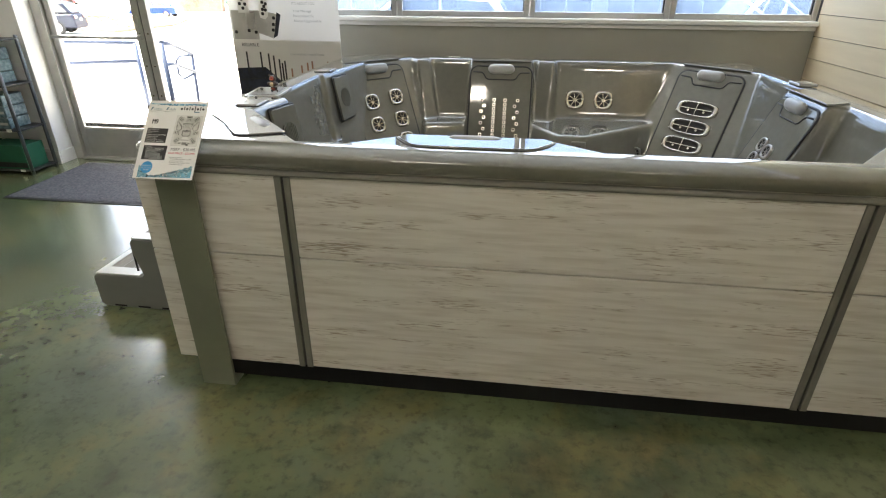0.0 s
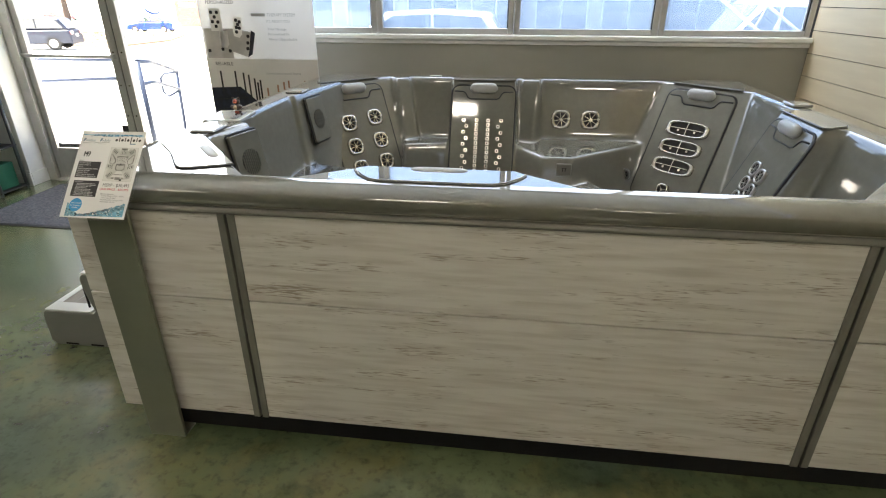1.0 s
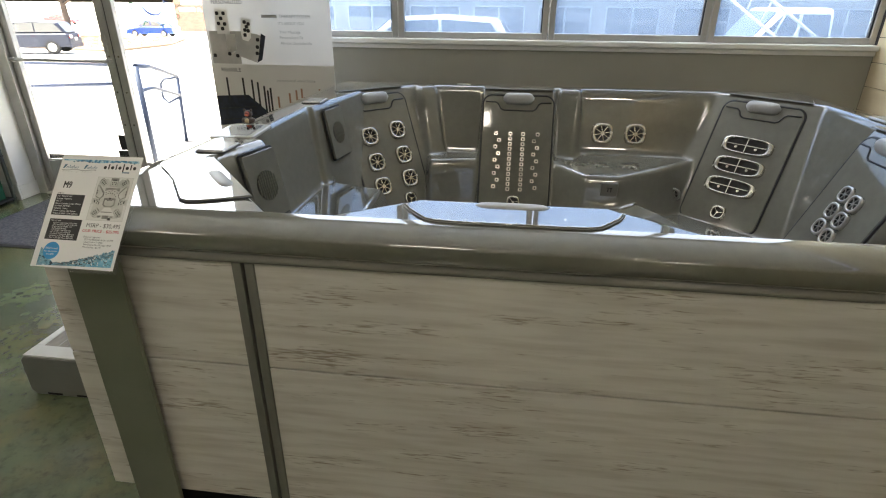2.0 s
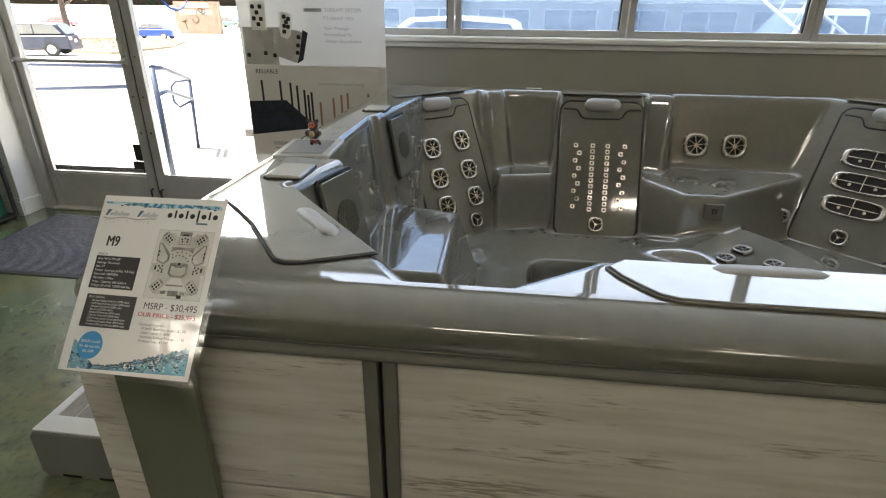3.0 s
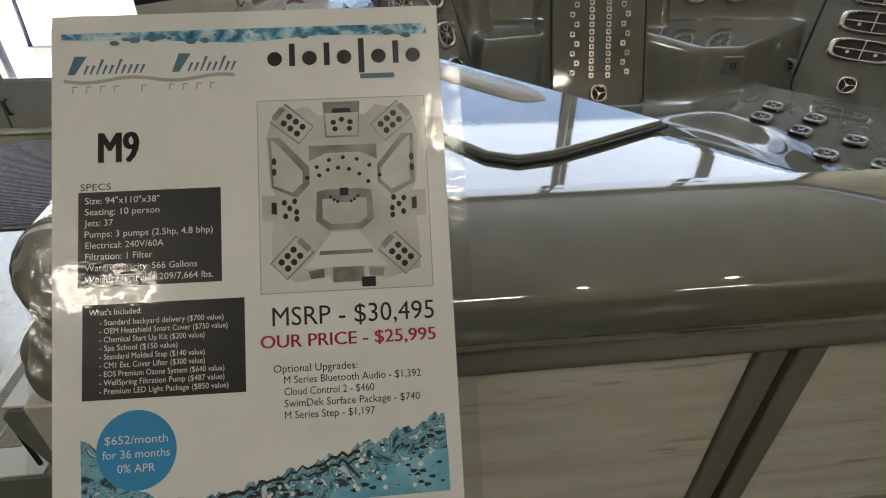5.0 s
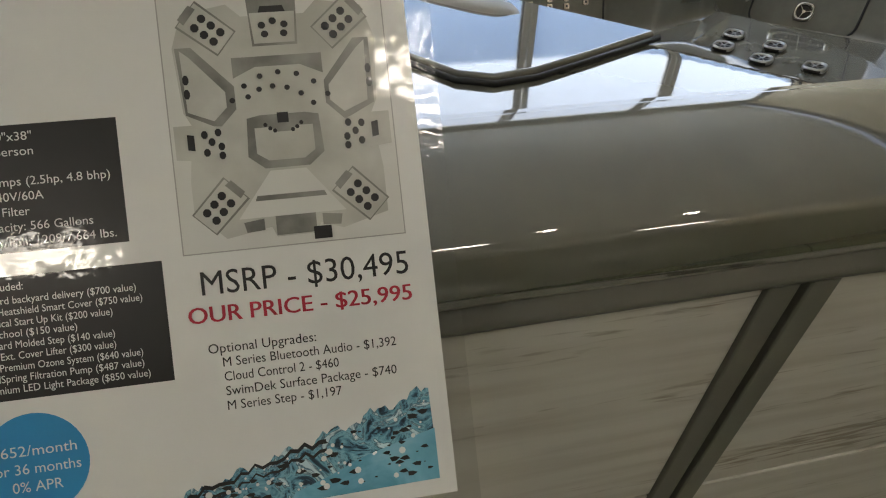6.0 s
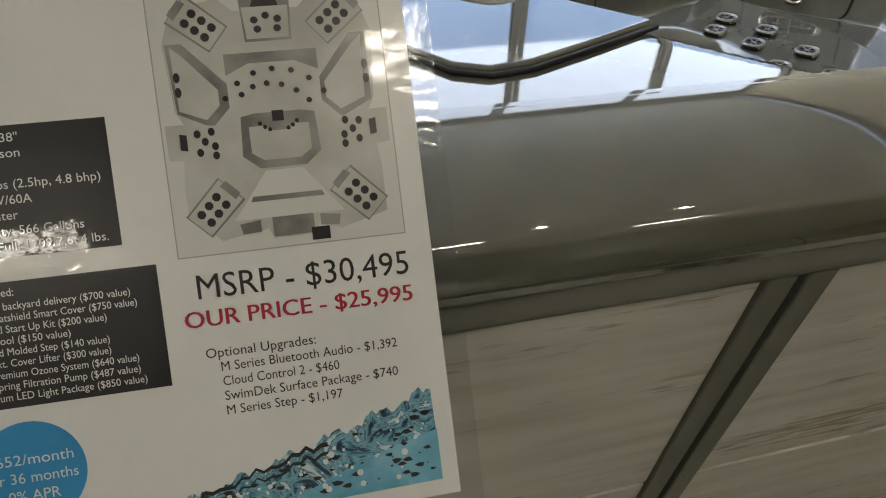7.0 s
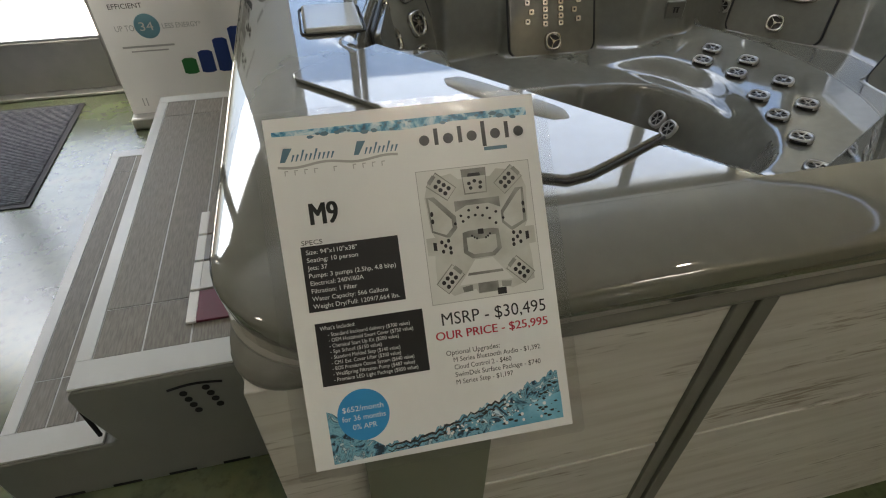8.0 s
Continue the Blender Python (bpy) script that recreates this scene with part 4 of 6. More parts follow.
    flat("water_print", [(u, crest(u)) for u in us] + [(211.4, 265), (140, 266.5), (60, 268.5)], "splash", 1, sheet, "printed splash of blue water")
    flat("water_print", [(150, 262), (165, 257), (180, 251), (195, 247), (211.3, 243), (211.4, 265), (148, 266)], "calm", 2, sheet)
    flat("water_print", [(22.5, 228), (27, 230), (33, 236), (40, 252), (56, 256), (64, 262), (64, 268.4), (23.5, 270)], "splash", 1, sheet)
    for off, wid in ((0.0, 1.1), (4.0, 0.7)):
        up = [(66 + 3 * k, crest(66 + 3 * k) + off + 2.0 * math.sin(k)) for k in range(34)]
        flat("ink_stroke", up + [(u, v + wid + 0.8 * abs(math.sin(u))) for u, v in up[::-1]], "ink", 3, sheet)
    bm = bmesh.new()
    for k in range(90):
        u = 100 + rnd.random() * 108
        v = crest(u) + 3 + rnd.random() * (260 - crest(u))
        a, r = rnd.random() * 3, 0.4 + 1.6 * rnd.random()
        pts = [(u + r * (1.5 if j % 2 else 0.8) * math.cos(a + j), v + 0.6 * r * math.sin(a + j)) for j in range(6)]
        if v < 262:
            prism(bm, shape(pts), 0.1, base @ Matrix.Translation((0, 0, 0.62)))
    part("ink_fleck", bm, "ink", sheet, kind="stuff")
    bm = bmesh.new()
    for k in range(60):
        u = 110 + rnd.random() * 98
        v = crest(u) + 4 + rnd.random() * (258 - crest(u))
        if v < 262:
            prism(bm, shape(disc(u, v, 0.4 + 1.1 * rnd.random() ** 2, 8)), 0.1, base @ Matrix.Translation((0, 0, 0.7)))
    part("bubble", bm, "paper", sheet, kind="stuff")
    # plan of the spa
    plan = flat("plan", rect(115.6, 51.3, 208, 158), "planpale", 1, sheet, "grey printed plan of the spa")
    for r in (rect(115.6, 51.3, 208, 51.8), rect(115.6, 157.5, 208, 158), rect(115.6, 51.3, 116.1, 158), rect(207.5, 51.3, 208, 158)):
        flat("plan_border", r, "greyink", 2, plan)
    P = lambda x, y: (115.6 + 92.4 * x, 51.3 + 106.7 * y)
    poly = lambda nm, pts, mat, k: flat(nm, [P(*q) for q in pts], mat, k, plan)
    outer = [(0.1, 0.07), (0.3, 0.04), (0.36, 0.09), (0.64, 0.09), (0.7, 0.04), (0.9, 0.07), (0.95, 0.2), (0.93, 0.45), (0.9, 0.5), (0.93, 0.72), (0.93, 0.9), (0.72, 0.95), (0.62, 0.92), (0.6, 0.96), (0.42, 0.96), (0.4, 0.92), (0.2, 0.95), (0.07, 0.84), (0.07, 0.72), (0.1, 0.5), (0.07, 0.45), (0.05, 0.2)]
    poly("plan_shell", outer, "planwash", 2)
    poly("plan_seat", [(0.06, 0.2), (0.13, 0.2), (0.3, 0.36), (0.3, 0.45), (0.22, 0.52), (0.08, 0.46)], "planmid", 3)
    poly("plan_seat", [(0.92, 0.2), (0.85, 0.2), (0.7, 0.36), (0.7, 0.45), (0.78, 0.52), (0.92, 0.46)], "planmid", 3)
    poly("plan_seat", [(0.08, 0.21), (0.12, 0.24), (0.26, 0.38), (0.26, 0.44), (0.2, 0.49), (0.09, 0.45)], "planwash", 4)
    poly("plan_seat", [(0.9, 0.21), (0.86, 0.24), (0.72, 0.38), (0.72, 0.44), (0.78, 0.49), (0.89, 0.45)], "planwash", 4)
    poly("plan_arc", [(0.3, 0.33), (0.3, 0.25), (0.7, 0.25), (0.7, 0.33), (0.6, 0.29), (0.4, 0.29)], "planmid", 3)
    poly("plan_well", [(0.34, 0.49), (0.4, 0.48), (0.6, 0.48), (0.66, 0.49), (0.67, 0.64), (0.6, 0.69), (0.4, 0.69), (0.33, 0.64)], "planmid", 3)
    poly("plan_well", [(0.37, 0.53), (0.44, 0.53), (0.47, 0.55), (0.53, 0.55), (0.57, 0.53), (0.63, 0.53), (0.63, 0.63), (0.58, 0.66), (0.42, 0.66), (0.37, 0.63)], "planwash", 4)
    poly("plan_bench", [(0.42, 0.70), (0.58, 0.70), (0.74, 0.88), (0.26, 0.88)], "planpale", 3)
    poly("plan_bench", [(0.35, 0.795), (0.65, 0.795), (0.66, 0.815), (0.34, 0.815)], "planmid", 4)
    poly("plan_bench", [(0.42, 0.88), (0.6, 0.88), (0.6, 0.955), (0.42, 0.955)], "planmid", 4)
    for sx in (0, 1):
        fl = lambda x: 1 - x if sx else x
        for c, a in (((0.19, 0.12), 40), ((0.2, 0.81), 135)):
            ca, sa = math.cos(radians(a)), math.sin(radians(a))
            T = lambda x, y: (fl(c[0] + (x * ca - y * sa)), c[1] + (x * sa + y * ca) * 0.87)
            poly("plan_seat", [T(-0.09, -0.075), T(0.13, -0.07), T(0.13, 0.07), T(-0.09, 0.075)], "planmid", 3)
            poly("plan_seat", [T(-0.085, -0.065), T(0.125, -0.062), T(0.125, 0.062), T(-0.085, 0.065)], "planwash", 4)
            poly("plan_pillow", [T(-0.10, -0.04), T(-0.065, -0.045), T(-0.065, 0.045), T(-0.10, 0.04)], "planmid", 5)
            for i in (-0.02, 0.03, 0.08):
                for j in (-0.026, 0.026):
                    q = T(i, j)
                    poly("plan_jet", [(q[0] + 0.019 * math.cos(t), q[1] + 0.017 * math.sin(t)) for t in (0.4, 1.2, 2, 2.8, 3.6, 4.4, 5.2, 6)], "inkbox", 5)
        poly("plan_seat", [(fl(0.02), 0.50), (fl(0.13), 0.50), (fl(0.25), 0.515), (fl(0.25), 0.60), (fl(0.13), 0.64), (fl(0.02), 0.63)], "planwash", 3)
        poly("plan_pillow", [(fl(0.075), 0.535), (fl(0.105), 0.54), (fl(0.105), 0.6), (fl(0.075), 0.595)], "inkbox", 4)
        for x, y in ((0.15, 0.54), (0.21, 0.535), (0.18, 0.57), (0.22, 0.59), (0.155, 0.61), (0.22, 0.625)):
            poly("plan_jet", [(fl(x) + 0.015 * math.cos(t), y + 0.016 * math.sin(t)) for t in (0.4, 1.2, 2, 2.8, 3.6, 4.4, 5.2, 6)], "inkbox", 5)
        for y in (0.325, 0.38):
            poly("plan_jet", [(fl(0.095) + 0.014 * math.cos(t), y + 0.02 * math.sin(t)) for t in (0.4, 1.2, 2, 2.8, 3.6, 4.4, 5.2, 6)], "inkbox", 5)
        poly("plan_speaker", [(fl(0.28), 0.895), (fl(0.37), 0.885), (fl(0.37), 0.93), (fl(0.29), 0.935)], "planmid", 5)
    poly("plan_seat", [(0.39, 0.02), (0.61, 0.02), (0.6, 0.21), (0.4, 0.21)], "planmid", 3)
    poly("plan_seat", [(0.4, 0.08), (0.6, 0.08), (0.59, 0.2), (0.41, 0.2)], "planwash", 4)
    poly("plan_pillow", [(0.45, 0.055), (0.55, 0.055), (0.56, 0.08), (0.44, 0.08)], "inkbox", 4)
    for x, y in ((0.45, 0.13), (0.5, 0.115), (0.55, 0.13), (0.46, 0.165), (0.545, 0.165)):
        poly("plan_jet", [(x + 0.017 * math.cos(t), y + 0.014 * math.sin(t)) for t in (0.4, 1.2, 2, 2.8, 3.6, 4.4, 5.2, 6)], "inkbox", 5)
    for k in range(7):
        a = radians(215 + 18.3 * k)
        for rr in (0.20, 0.26):
            if rr > 0.22 or 0 < k:
                q = (0.5 + rr * 1.0 * math.cos(a + (0 if rr > 0.22 else -0.15)), 0.55 + rr * 0.9 * math.sin(a))
                poly("plan_jet", [(q[0] + 0.013 * math.cos(t), q[1] + 0.011 * math.sin(t)) for t in (0.4, 1.2, 2, 2.8, 3.6, 4.4, 5.2, 6)], "inkbox", 5)
    poly("plan_drain", [(0.475, 0.475), (0.525, 0.475), (0.525, 0.515), (0.475, 0.515)], "inkbox", 5)
    for x, y in ((0.42, 0.52), (0.44, 0.535), (0.46, 0.545), (0.58, 0.52), (0.56, 0.535), (0.54, 0.545)):
        poly("plan_jet", [(x + 0.01 * math.cos(t), y + 0.009 * math.sin(t)) for t in (0, 1, 2, 3, 4, 5)], "inkbox", 5)
    poly("plan_control", [(0.585, 0.935), (0.665, 0.935), (0.665, 0.985), (0.585, 0.985)], "inkbox", 6)
    # bent metal post
    st = thing("sign_post", (0.0, -0.04, 0.0), "grey-green bent metal sign post standing on the floor", "sign post")
    part("upright", boxes((-0.062, 0.067, -0.027, -0.022, 0.0, 0.872)), "post", st, bevel=0.0012)
    for fx in (-0.062, 0.061):
        part("flange", boxes((fx, fx + 0.005, -0.0219, -0.0135, 0.0, 0.86)), "post", st)
    part("foot", boxes((-0.062, 0.067, -0.0134, 0.04, 0.0, 0.004)), "post", st)
    mtx = base @ Matrix.Translation((112, -150, -4.0))
    bm = bmesh.new()
    prism(bm, round_rect(110, 170, 4, 3), 3.0, mtx)
    part("backplate", bm, "post", st)


price_sign()


# ---------------------------------------------------------------- steps
M["shellgrey"] = surf("step_plastic", (0.18, 0.182, 0.165), rough=0.4, var=0.05, bump=0.06, fine=140)
M["stepwhite"] = surf("step_border", (0.60, 0.60, 0.57), rough=0.32, var=0.05, bump=0.05)
M["tread"] = surf("woven_tread", (0.27, 0.25, 0.205), rough=0.6, second=(0.18, 0.155, 0.13), scale=30, stretch=(9, 1, 1), bump=0.2, fine=120, piece=0.08)
for nm, c in (("burgundy", (0.12, 0.015, 0.03)), ("chipwhite", (0.55, 0.54, 0.5)), ("chipgrey", (0.26, 0.25, 0.24)), ("chipbrown", (0.24, 0.2, 0.16))):
    M[nm] = surf(nm, c, rough=0.45, var=0.08, bump=0.1)


def spa_step():
    y0, y1 = 0.425, 1.655
    st = thing("spa_step", (-0.5, 1.04, 0), "two-tread grey spa step with taupe plank treads", "step")
    prof = [(-0.81, 0.0), (-0.83, 0.02), (-0.83, 0.155), (-0.815, 0.172), (-0.585, 0.172), (-0.572, 0.185), (-0.598, 0.30), (-0.60, 0.345), (-0.585, 0.362), (-0.18, 0.362), (-0.18, 0.0)]
    m = Matrix(((1, 0, 0, 0), (0, 0, -1, y1), (0, 1, 0, 0), (0, 0, 0, 1)))
    part("body", prism(bmesh.new(), prof, y1 - y0, m), "shellgrey", st, bevel=0.006)
    for x0, x1, z, n in ((-0.815, -0.60, 0.1722, 3), (-0.592, -0.184, 0.3622, 4)):
        part("tread_border", boxes((x0, x1, y0 + 0.004, y0 + 0.07, z, z + 0.006), (x0, x1, y1 - 0.05, y1 - 0.004, z, z + 0.006), (x0, x0 + 0.03, y0 + 0.0701, y1 - 0.0501, z, z + 0.006), (x1 - 0.014, x1, y0 + 0.0701, y1 - 0.0501, z, z + 0.006)), "stepwhite", st, bevel=0.002)
        part("joint_bed", boxes((x0 + 0.0301, x1 - 0.0141, y0 + 0.0702, y1 - 0.0502, z, z + 0.0032)), "stepwhite", st, "pale joint lines between the planks")
        w = (x1 - 0.014 - x0 - 0.03) / n
        for k in range(n):
            a = x0 + 0.03 + w * k
            for ya, yb in ((y0 + 0.0715, y0 + 0.2), (y0 + 0.203, y1 - 0.155), (y1 - 0.152, y1 - 0.0515)):
                part("tread_plank", boxes((a + 0.002, a + w - 0.002, ya, yb, z + 0.0033, z + 0.0046)), "tread", st)
    side = Matrix(((1, 0, 0, 0), (0, 0, -1, y0 + 0.001), (0, 1, 0, 0), (0, 0, 0, 1)))
    for k in range(4):
        for s in (0, 1):
            part("vent_hole", prism(bmesh.new(), disc(-0.405 + 0.045 * s + 0.004 * k, 0.30 - 0.021 * k + 0.008 * s, 0.0075, 12), 0.003, side), "black", st)
    part("vent_arch", tube(bmesh.new(), [(-0.43 + 0.013 * k, y0, 0.318 + 0.008 * math.sin(k * math.pi / 8)) for k in range(9)], 0.0032, 6), "black", st)
    for k in range(5):
        part("vent_slot", boxes((-0.76 + 0.12 * k, -0.70 + 0.12 * k, y0 - 0.0015, y0 + 0.004, 0.006, 0.014)), "black", st)
    part("riser_slot", boxes((-0.6005, -0.594, y0 + 0.006, y0 + 0.012, 0.2, 0.33)), "black", st)
    for k, (mt, lb) in enumerate((("burgundy", "dark burgundy cover sample"), ("chipwhite", "off-white cover sample"), ("chipgrey", "grey cover sample"), ("chipbrown", "taupe cover sample"))):
        yy = 0.545 + 0.097 * k
        e = thing("colour_sample", (-0.34, yy + 0.045, 0.369), lb + " swatch lying on the step", "sample", "colour samples on the step")
        part("swatch", boxes((-0.372, -0.29, yy, yy + 0.09, 0.3688, 0.375)), mt, e, bevel=0.0015)
        part("label_strip", boxes((-0.392, -0.3722, yy, yy + 0.09, 0.3688, 0.3752)), "white", e, bevel=0.001)


spa_step()


# ---------------------------------------------------------------- banner
M["banner"] = surf("banner_vinyl", (0.84, 0.83, 0.8), rough=0.5, var=0.02, scale=3, bump=0.04, fine=40)
M["bannerdim"] = surf("banner_print_grey", (0.72, 0.7, 0.66), rough=0.5, second=(0.8, 0.78, 0.74), scale=2, bump=0.03)
def backlit(m, share):
    """Thin cloth: part of the light comes through from behind."""
    nt = m.node_tree
    b, out = nt.nodes["Principled BSDF"], nt.nodes["Material Output"]
    tl, mx = nt.nodes.new("ShaderNodeBsdfTranslucent"), nt.nodes.new("ShaderNodeMixShader")
    nt.links.new(b.inputs["Base Color"].links[0].from_socket, tl.inputs["Color"])
    socket(mx, "Fac", share)
    nt.links.new(b.outputs[0], mx.inputs[1]), nt.links.new(tl.outputs[0], mx.inputs[2])
    nt.links.new(mx.outputs[0], out.inputs[0])


backlit(M["banner"], 0.5), backlit(M["bannerdim"], 0.5)
M["shellprint"] = surf("spa_shell_print", (0.52, 0.5, 0.47), rough=0.5, second=(0.40, 0.385, 0.36), scale=9, bump=0.0)
M["navy"] = surf("navy_print", (0.02, 0.024, 0.045), rough=0.5, second=(0.008, 0.01, 0.016), scale=24, bump=0.0)
M["woodprint"] = surf("wood_print", (0.36, 0.2, 0.13), rough=0.5, bump=0.0)
M["bluebar"] = surf("blue_bar_print", (0.02, 0.05, 0.22), rough=0.5, bump=0.0)
M["greenbar"] = surf("green_bar_print", (0.03, 0.2, 0.05), rough=0.5, bump=0.0)
M["palecyan"] = surf("pale_blue_print", (0.22, 0.45, 0.56), rough=0.5, bump=0.0)


def banner():
    B = 2.19
    e = thing("roll_up_banner", (-0.53, B, 0), "tall white roll-up banner with spa pictures and small print", "banner")
    part("base", boxes((-0.93, -0.13, B - 0.05, B + 0.06, 0.0, 0.055)), "alu", e, bevel=0.012, segs=3)
    part("pole", tube(bmesh.new(), [(-0.53, B + 0.03, 0.05), (-0.53, B + 0.03, 2.02)], 0.01, 8), "alu", e)
    part("top_rail", boxes((-0.925, -0.135, B - 0.008, B + 0.014, 2.0, 2.03)), "alu", e, bevel=0.004)
    cloth = part("cloth", boxes((-0.922, -0.137, B, B + 0.002, 0.056, 2.0)), "banner", e)
    fr = frame_at((0, B - 0.0006, 0), (1, 0, 0), (0, 0, 1))
    def flat(nm, pts, mat, k=0):
        bm = bmesh.new()
        prism(bm, pts, 0.0004, fr @ Matrix.Translation((0, 0, 0.0005 * k)))
        bmesh.ops.recalc_face_normals(bm, faces=bm.faces)
        return part(nm, bm, mat, cloth)
    rect = lambda a, b, c, d: [(a, b), (c, b), (c, d), (a, d)]
    txt = lambda b, s, x, z, mt, w=None: write("print", b, s, frame_at((x, B - 0.003, z), (1, 0, 0), (0, 0, 1)), mt, cloth, w)
    flat("section", rect(-0.921, 0.556, -0.138, 1.032), "bannerdim", 0)
    txt("PERSONALIZED", 0.028, -0.86, 1.36, "inkbox", 0.19)
    txt("THERAPY SYSTEM", 0.026, -0.45, 1.288, "greyink", 0.19)
    flat("brand_bar", rect(-0.56, 1.288, -0.465, 1.305), "greyink", 1)
    txt("IT'S ABOUT YOU", 0.022, -0.46, 1.252, "greyink", 0.16)
    for k, (b, w) in enumerate((("Your Massage", 0.13), ("Personalized Fit", 0.145), ("Always Upgradeable", 0.195))):
        txt(b, 0.022, -0.457, 1.207 - 0.03 * k, "greyink", w)
    # spa shell picture
    flat("picture", [(-0.905, 1.215), (-0.71, 1.215), (-0.60, 1.2), (-0.575, 1.19), (-0.6, 1.07), (-0.625, 1.045), (-0.72, 1.075), (-0.72, 1.034), (-0.905, 1.034)], "shellprint", 1)
    flat("picture", rect(-0.85, 1.2, -0.77, 1.335), "white", 2)
    flat("picture", [(-0.8, 1.2), (-0.8, 1.12), (-0.785, 1.1), (-0.755, 1.1), (-0.74, 1.12), (-0.74, 1.2)], "bannerdim", 2)
    flat("picture", [(-0.685, 1.29), (-0.63, 1.28), (-0.64, 1.18), (-0.66, 1.16), (-0.695, 1.17), (-0.7, 1.2)], "white", 2)
    flat("picture", [(-0.575, 1.205), (-0.548, 1.19), (-0.585, 1.06), (-0.62, 1.042), (-0.605, 1.08)], "navy", 2)
    for x, z in ((-0.835, 1.31), (-0.795, 1.31), (-0.815, 1.283), (-0.833, 1.255), (-0.795, 1.253), (-0.812, 1.228), (-0.67, 1.265), (-0.647, 1.255), (-0.66, 1.24), (-0.672, 1.222), (-0.652, 1.218), (-0.675, 1.195), (-0.885, 1.08), (-0.74, 1.08), (-0.79, 1.09), (-0.6, 1.17), (-0.607, 1.13), (-0.613, 1.095)):
        flat("picture_dot", round_rect(0.021, 0.02, 0.006, 2, x, z), "inkbox", 3)
    txt("RELIABLE", 0.03, -0.858, 0.99, "inkbox", 0.125)
    txt("conventional wood frame", 0.023, -0.508, 0.937, "greyink", 0.247)
    flat("picture", [(-0.921, 0.845), (-0.705, 0.855), (-0.588, 0.755), (-0.578, 0.73), (-0.6, 0.705), (-0.921, 0.665)], "navy", 1)
    for x, z0, z1 in ((-0.832, 0.84, 0.955), (-0.728, 0.85, 0.955), (-0.67, 0.83, 0.945), (-0.634, 0.8, 0.932), (-0.595, 0.77, 0.91), (-0.575, 0.75, 0.885), (-0.555, 0.73, 0.9)):
        flat("picture_post", rect(x - 0.0075, z0 - 0.02, x + 0.0045, z1), "ink", 2)
    for a, b in (((-0.9, 0.70), (-0.6, 0.74)), ((-0.85, 0.84), (-0.75, 0.70)), ((-0.76, 0.83), (-0.66, 0.71)), ((-0.91, 0.77), (-0.66, 0.79))):
        flat("picture_line", [a, (a[0] + 0.004, a[1] - 0.006), (b[0] + 0.004, b[1] - 0.006), b], "ink", 2)
    for x, z0, z1 in ((-0.51, 0.66, 0.85), (-0.435, 0.72, 0.872), (-0.39, 0.75, 0.89), (-0.355, 0.77, 0.9), (-0.325, 0.74, 0.83), (-0.24, 0.83, 0.9)):
        flat("picture_post", rect(x - 0.006, z0, x + 0.006, z1), "woodprint", 1)
    flat("picture_line", [(-0.505, 0.66), (-0.35, 0.775), (-0.34, 0.765), (-0.49, 0.648)], "woodprint", 2)
    flat("picture_line", [(-0.505, 0.662), (-0.40, 0.65), (-0.40, 0.638), (-0.505, 0.648)], "woodprint", 2)
    flat("picture_line", [(-0.345, 0.772), (-0.26, 0.768), (-0.26, 0.758), (-0.345, 0.76)], "woodprint", 2)
    flat("brand_bar", rect(-0.805, 0.612, -0.61, 0.632), "greyink", 1)
    flat("small_print", rect(-0.8, 0.592, -0.615, 0.6), "greyink", 1)
    txt("EFFICIENT", 0.028, -0.858, 0.506, "inkbox", 0.13)
    txt("UP TO", 0.034, -0.862, 0.418, "greyink", 0.075)
    flat("disc", disc(-0.735, 0.433, 0.05, 28), "palecyan", 1)
    txt("34", 0.05, -0.765, 0.416, "white", 0.055)
    txt("LESS ENERGY*", 0.03, -0.675, 0.42, "greyink", 0.155)
    flat("small_print", rect(-0.86, 0.348, -0.65, 0.356), "greyink", 1)
    flat("small_print", rect(-0.83, 0.33, -0.68, 0.336), "greyink", 1)
    for k, (x, top, mt) in enumerate(((-0.612, 0.282, "greenbar"), (-0.537, 0.31, "bluebar"), (-0.463, 0.358, "bluebar"), (-0.388, 0.402, "bluebar"), (-0.313, 0.462, "bluebar"))):
        flat("chart_bar", [(x - 0.031, 0.225), (x - 0.015, 0.219), (x + 0.015, 0.219), (x + 0.031, 0.225), (x + 0.031, top), (x + 0.015, top + 0.008), (x - 0.015, top + 0.008), (x - 0.031, top)], mt, 1)
    flat("mark", rect(-0.862, 0.09, -0.858, 0.128), "greyink", 1), flat("mark", rect(-0.846, 0.09, -0.842, 0.128), "greyink", 1)
    e.location.x, e.scale.x = -0.498, 0.968


banner()


# ---------------------------------------------------------------- mat, rack, toy
def entrance_mat():
    e = thing("entrance_mat", (-1.83, 2.04, 0), "dark blue-grey ribbed entrance mat on the floor", "mat")
    part("border", boxes((-2.5, -1.16, 1.62, 2.47, 0.0005, 0.006)), "rubber", e, bevel=0.003)
    bm = boxes((-2.475, -1.185, 1.645, 2.445, 0.0065, 0.008))
    y = 1.65
    while y < 2.44:
        box(bm, -2.475, -1.185, y, y + 0.006, 0.0075, 0.0115)
        y += 0.0125
    part("carpet_surface", bm, "mat", e, kind="stuff")


entrance_mat()
M["rackpole"] = surf("grey_pole", (0.10, 0.11, 0.115), rough=0.35, metal=0.4, var=0.08)
M["rackshelf"] = surf("black_shelf", (0.014, 0.014, 0.015), rough=0.45, var=0.2)
M["greenbox"] = surf("green_carton", (0.015, 0.10, 0.05), rough=0.5, var=0.15)
M["tealpack"] = surf("teal_pack", (0.03, 0.075, 0.085), rough=0.35, var=0.25, scale=40, second=(0.12, 0.18, 0.2))
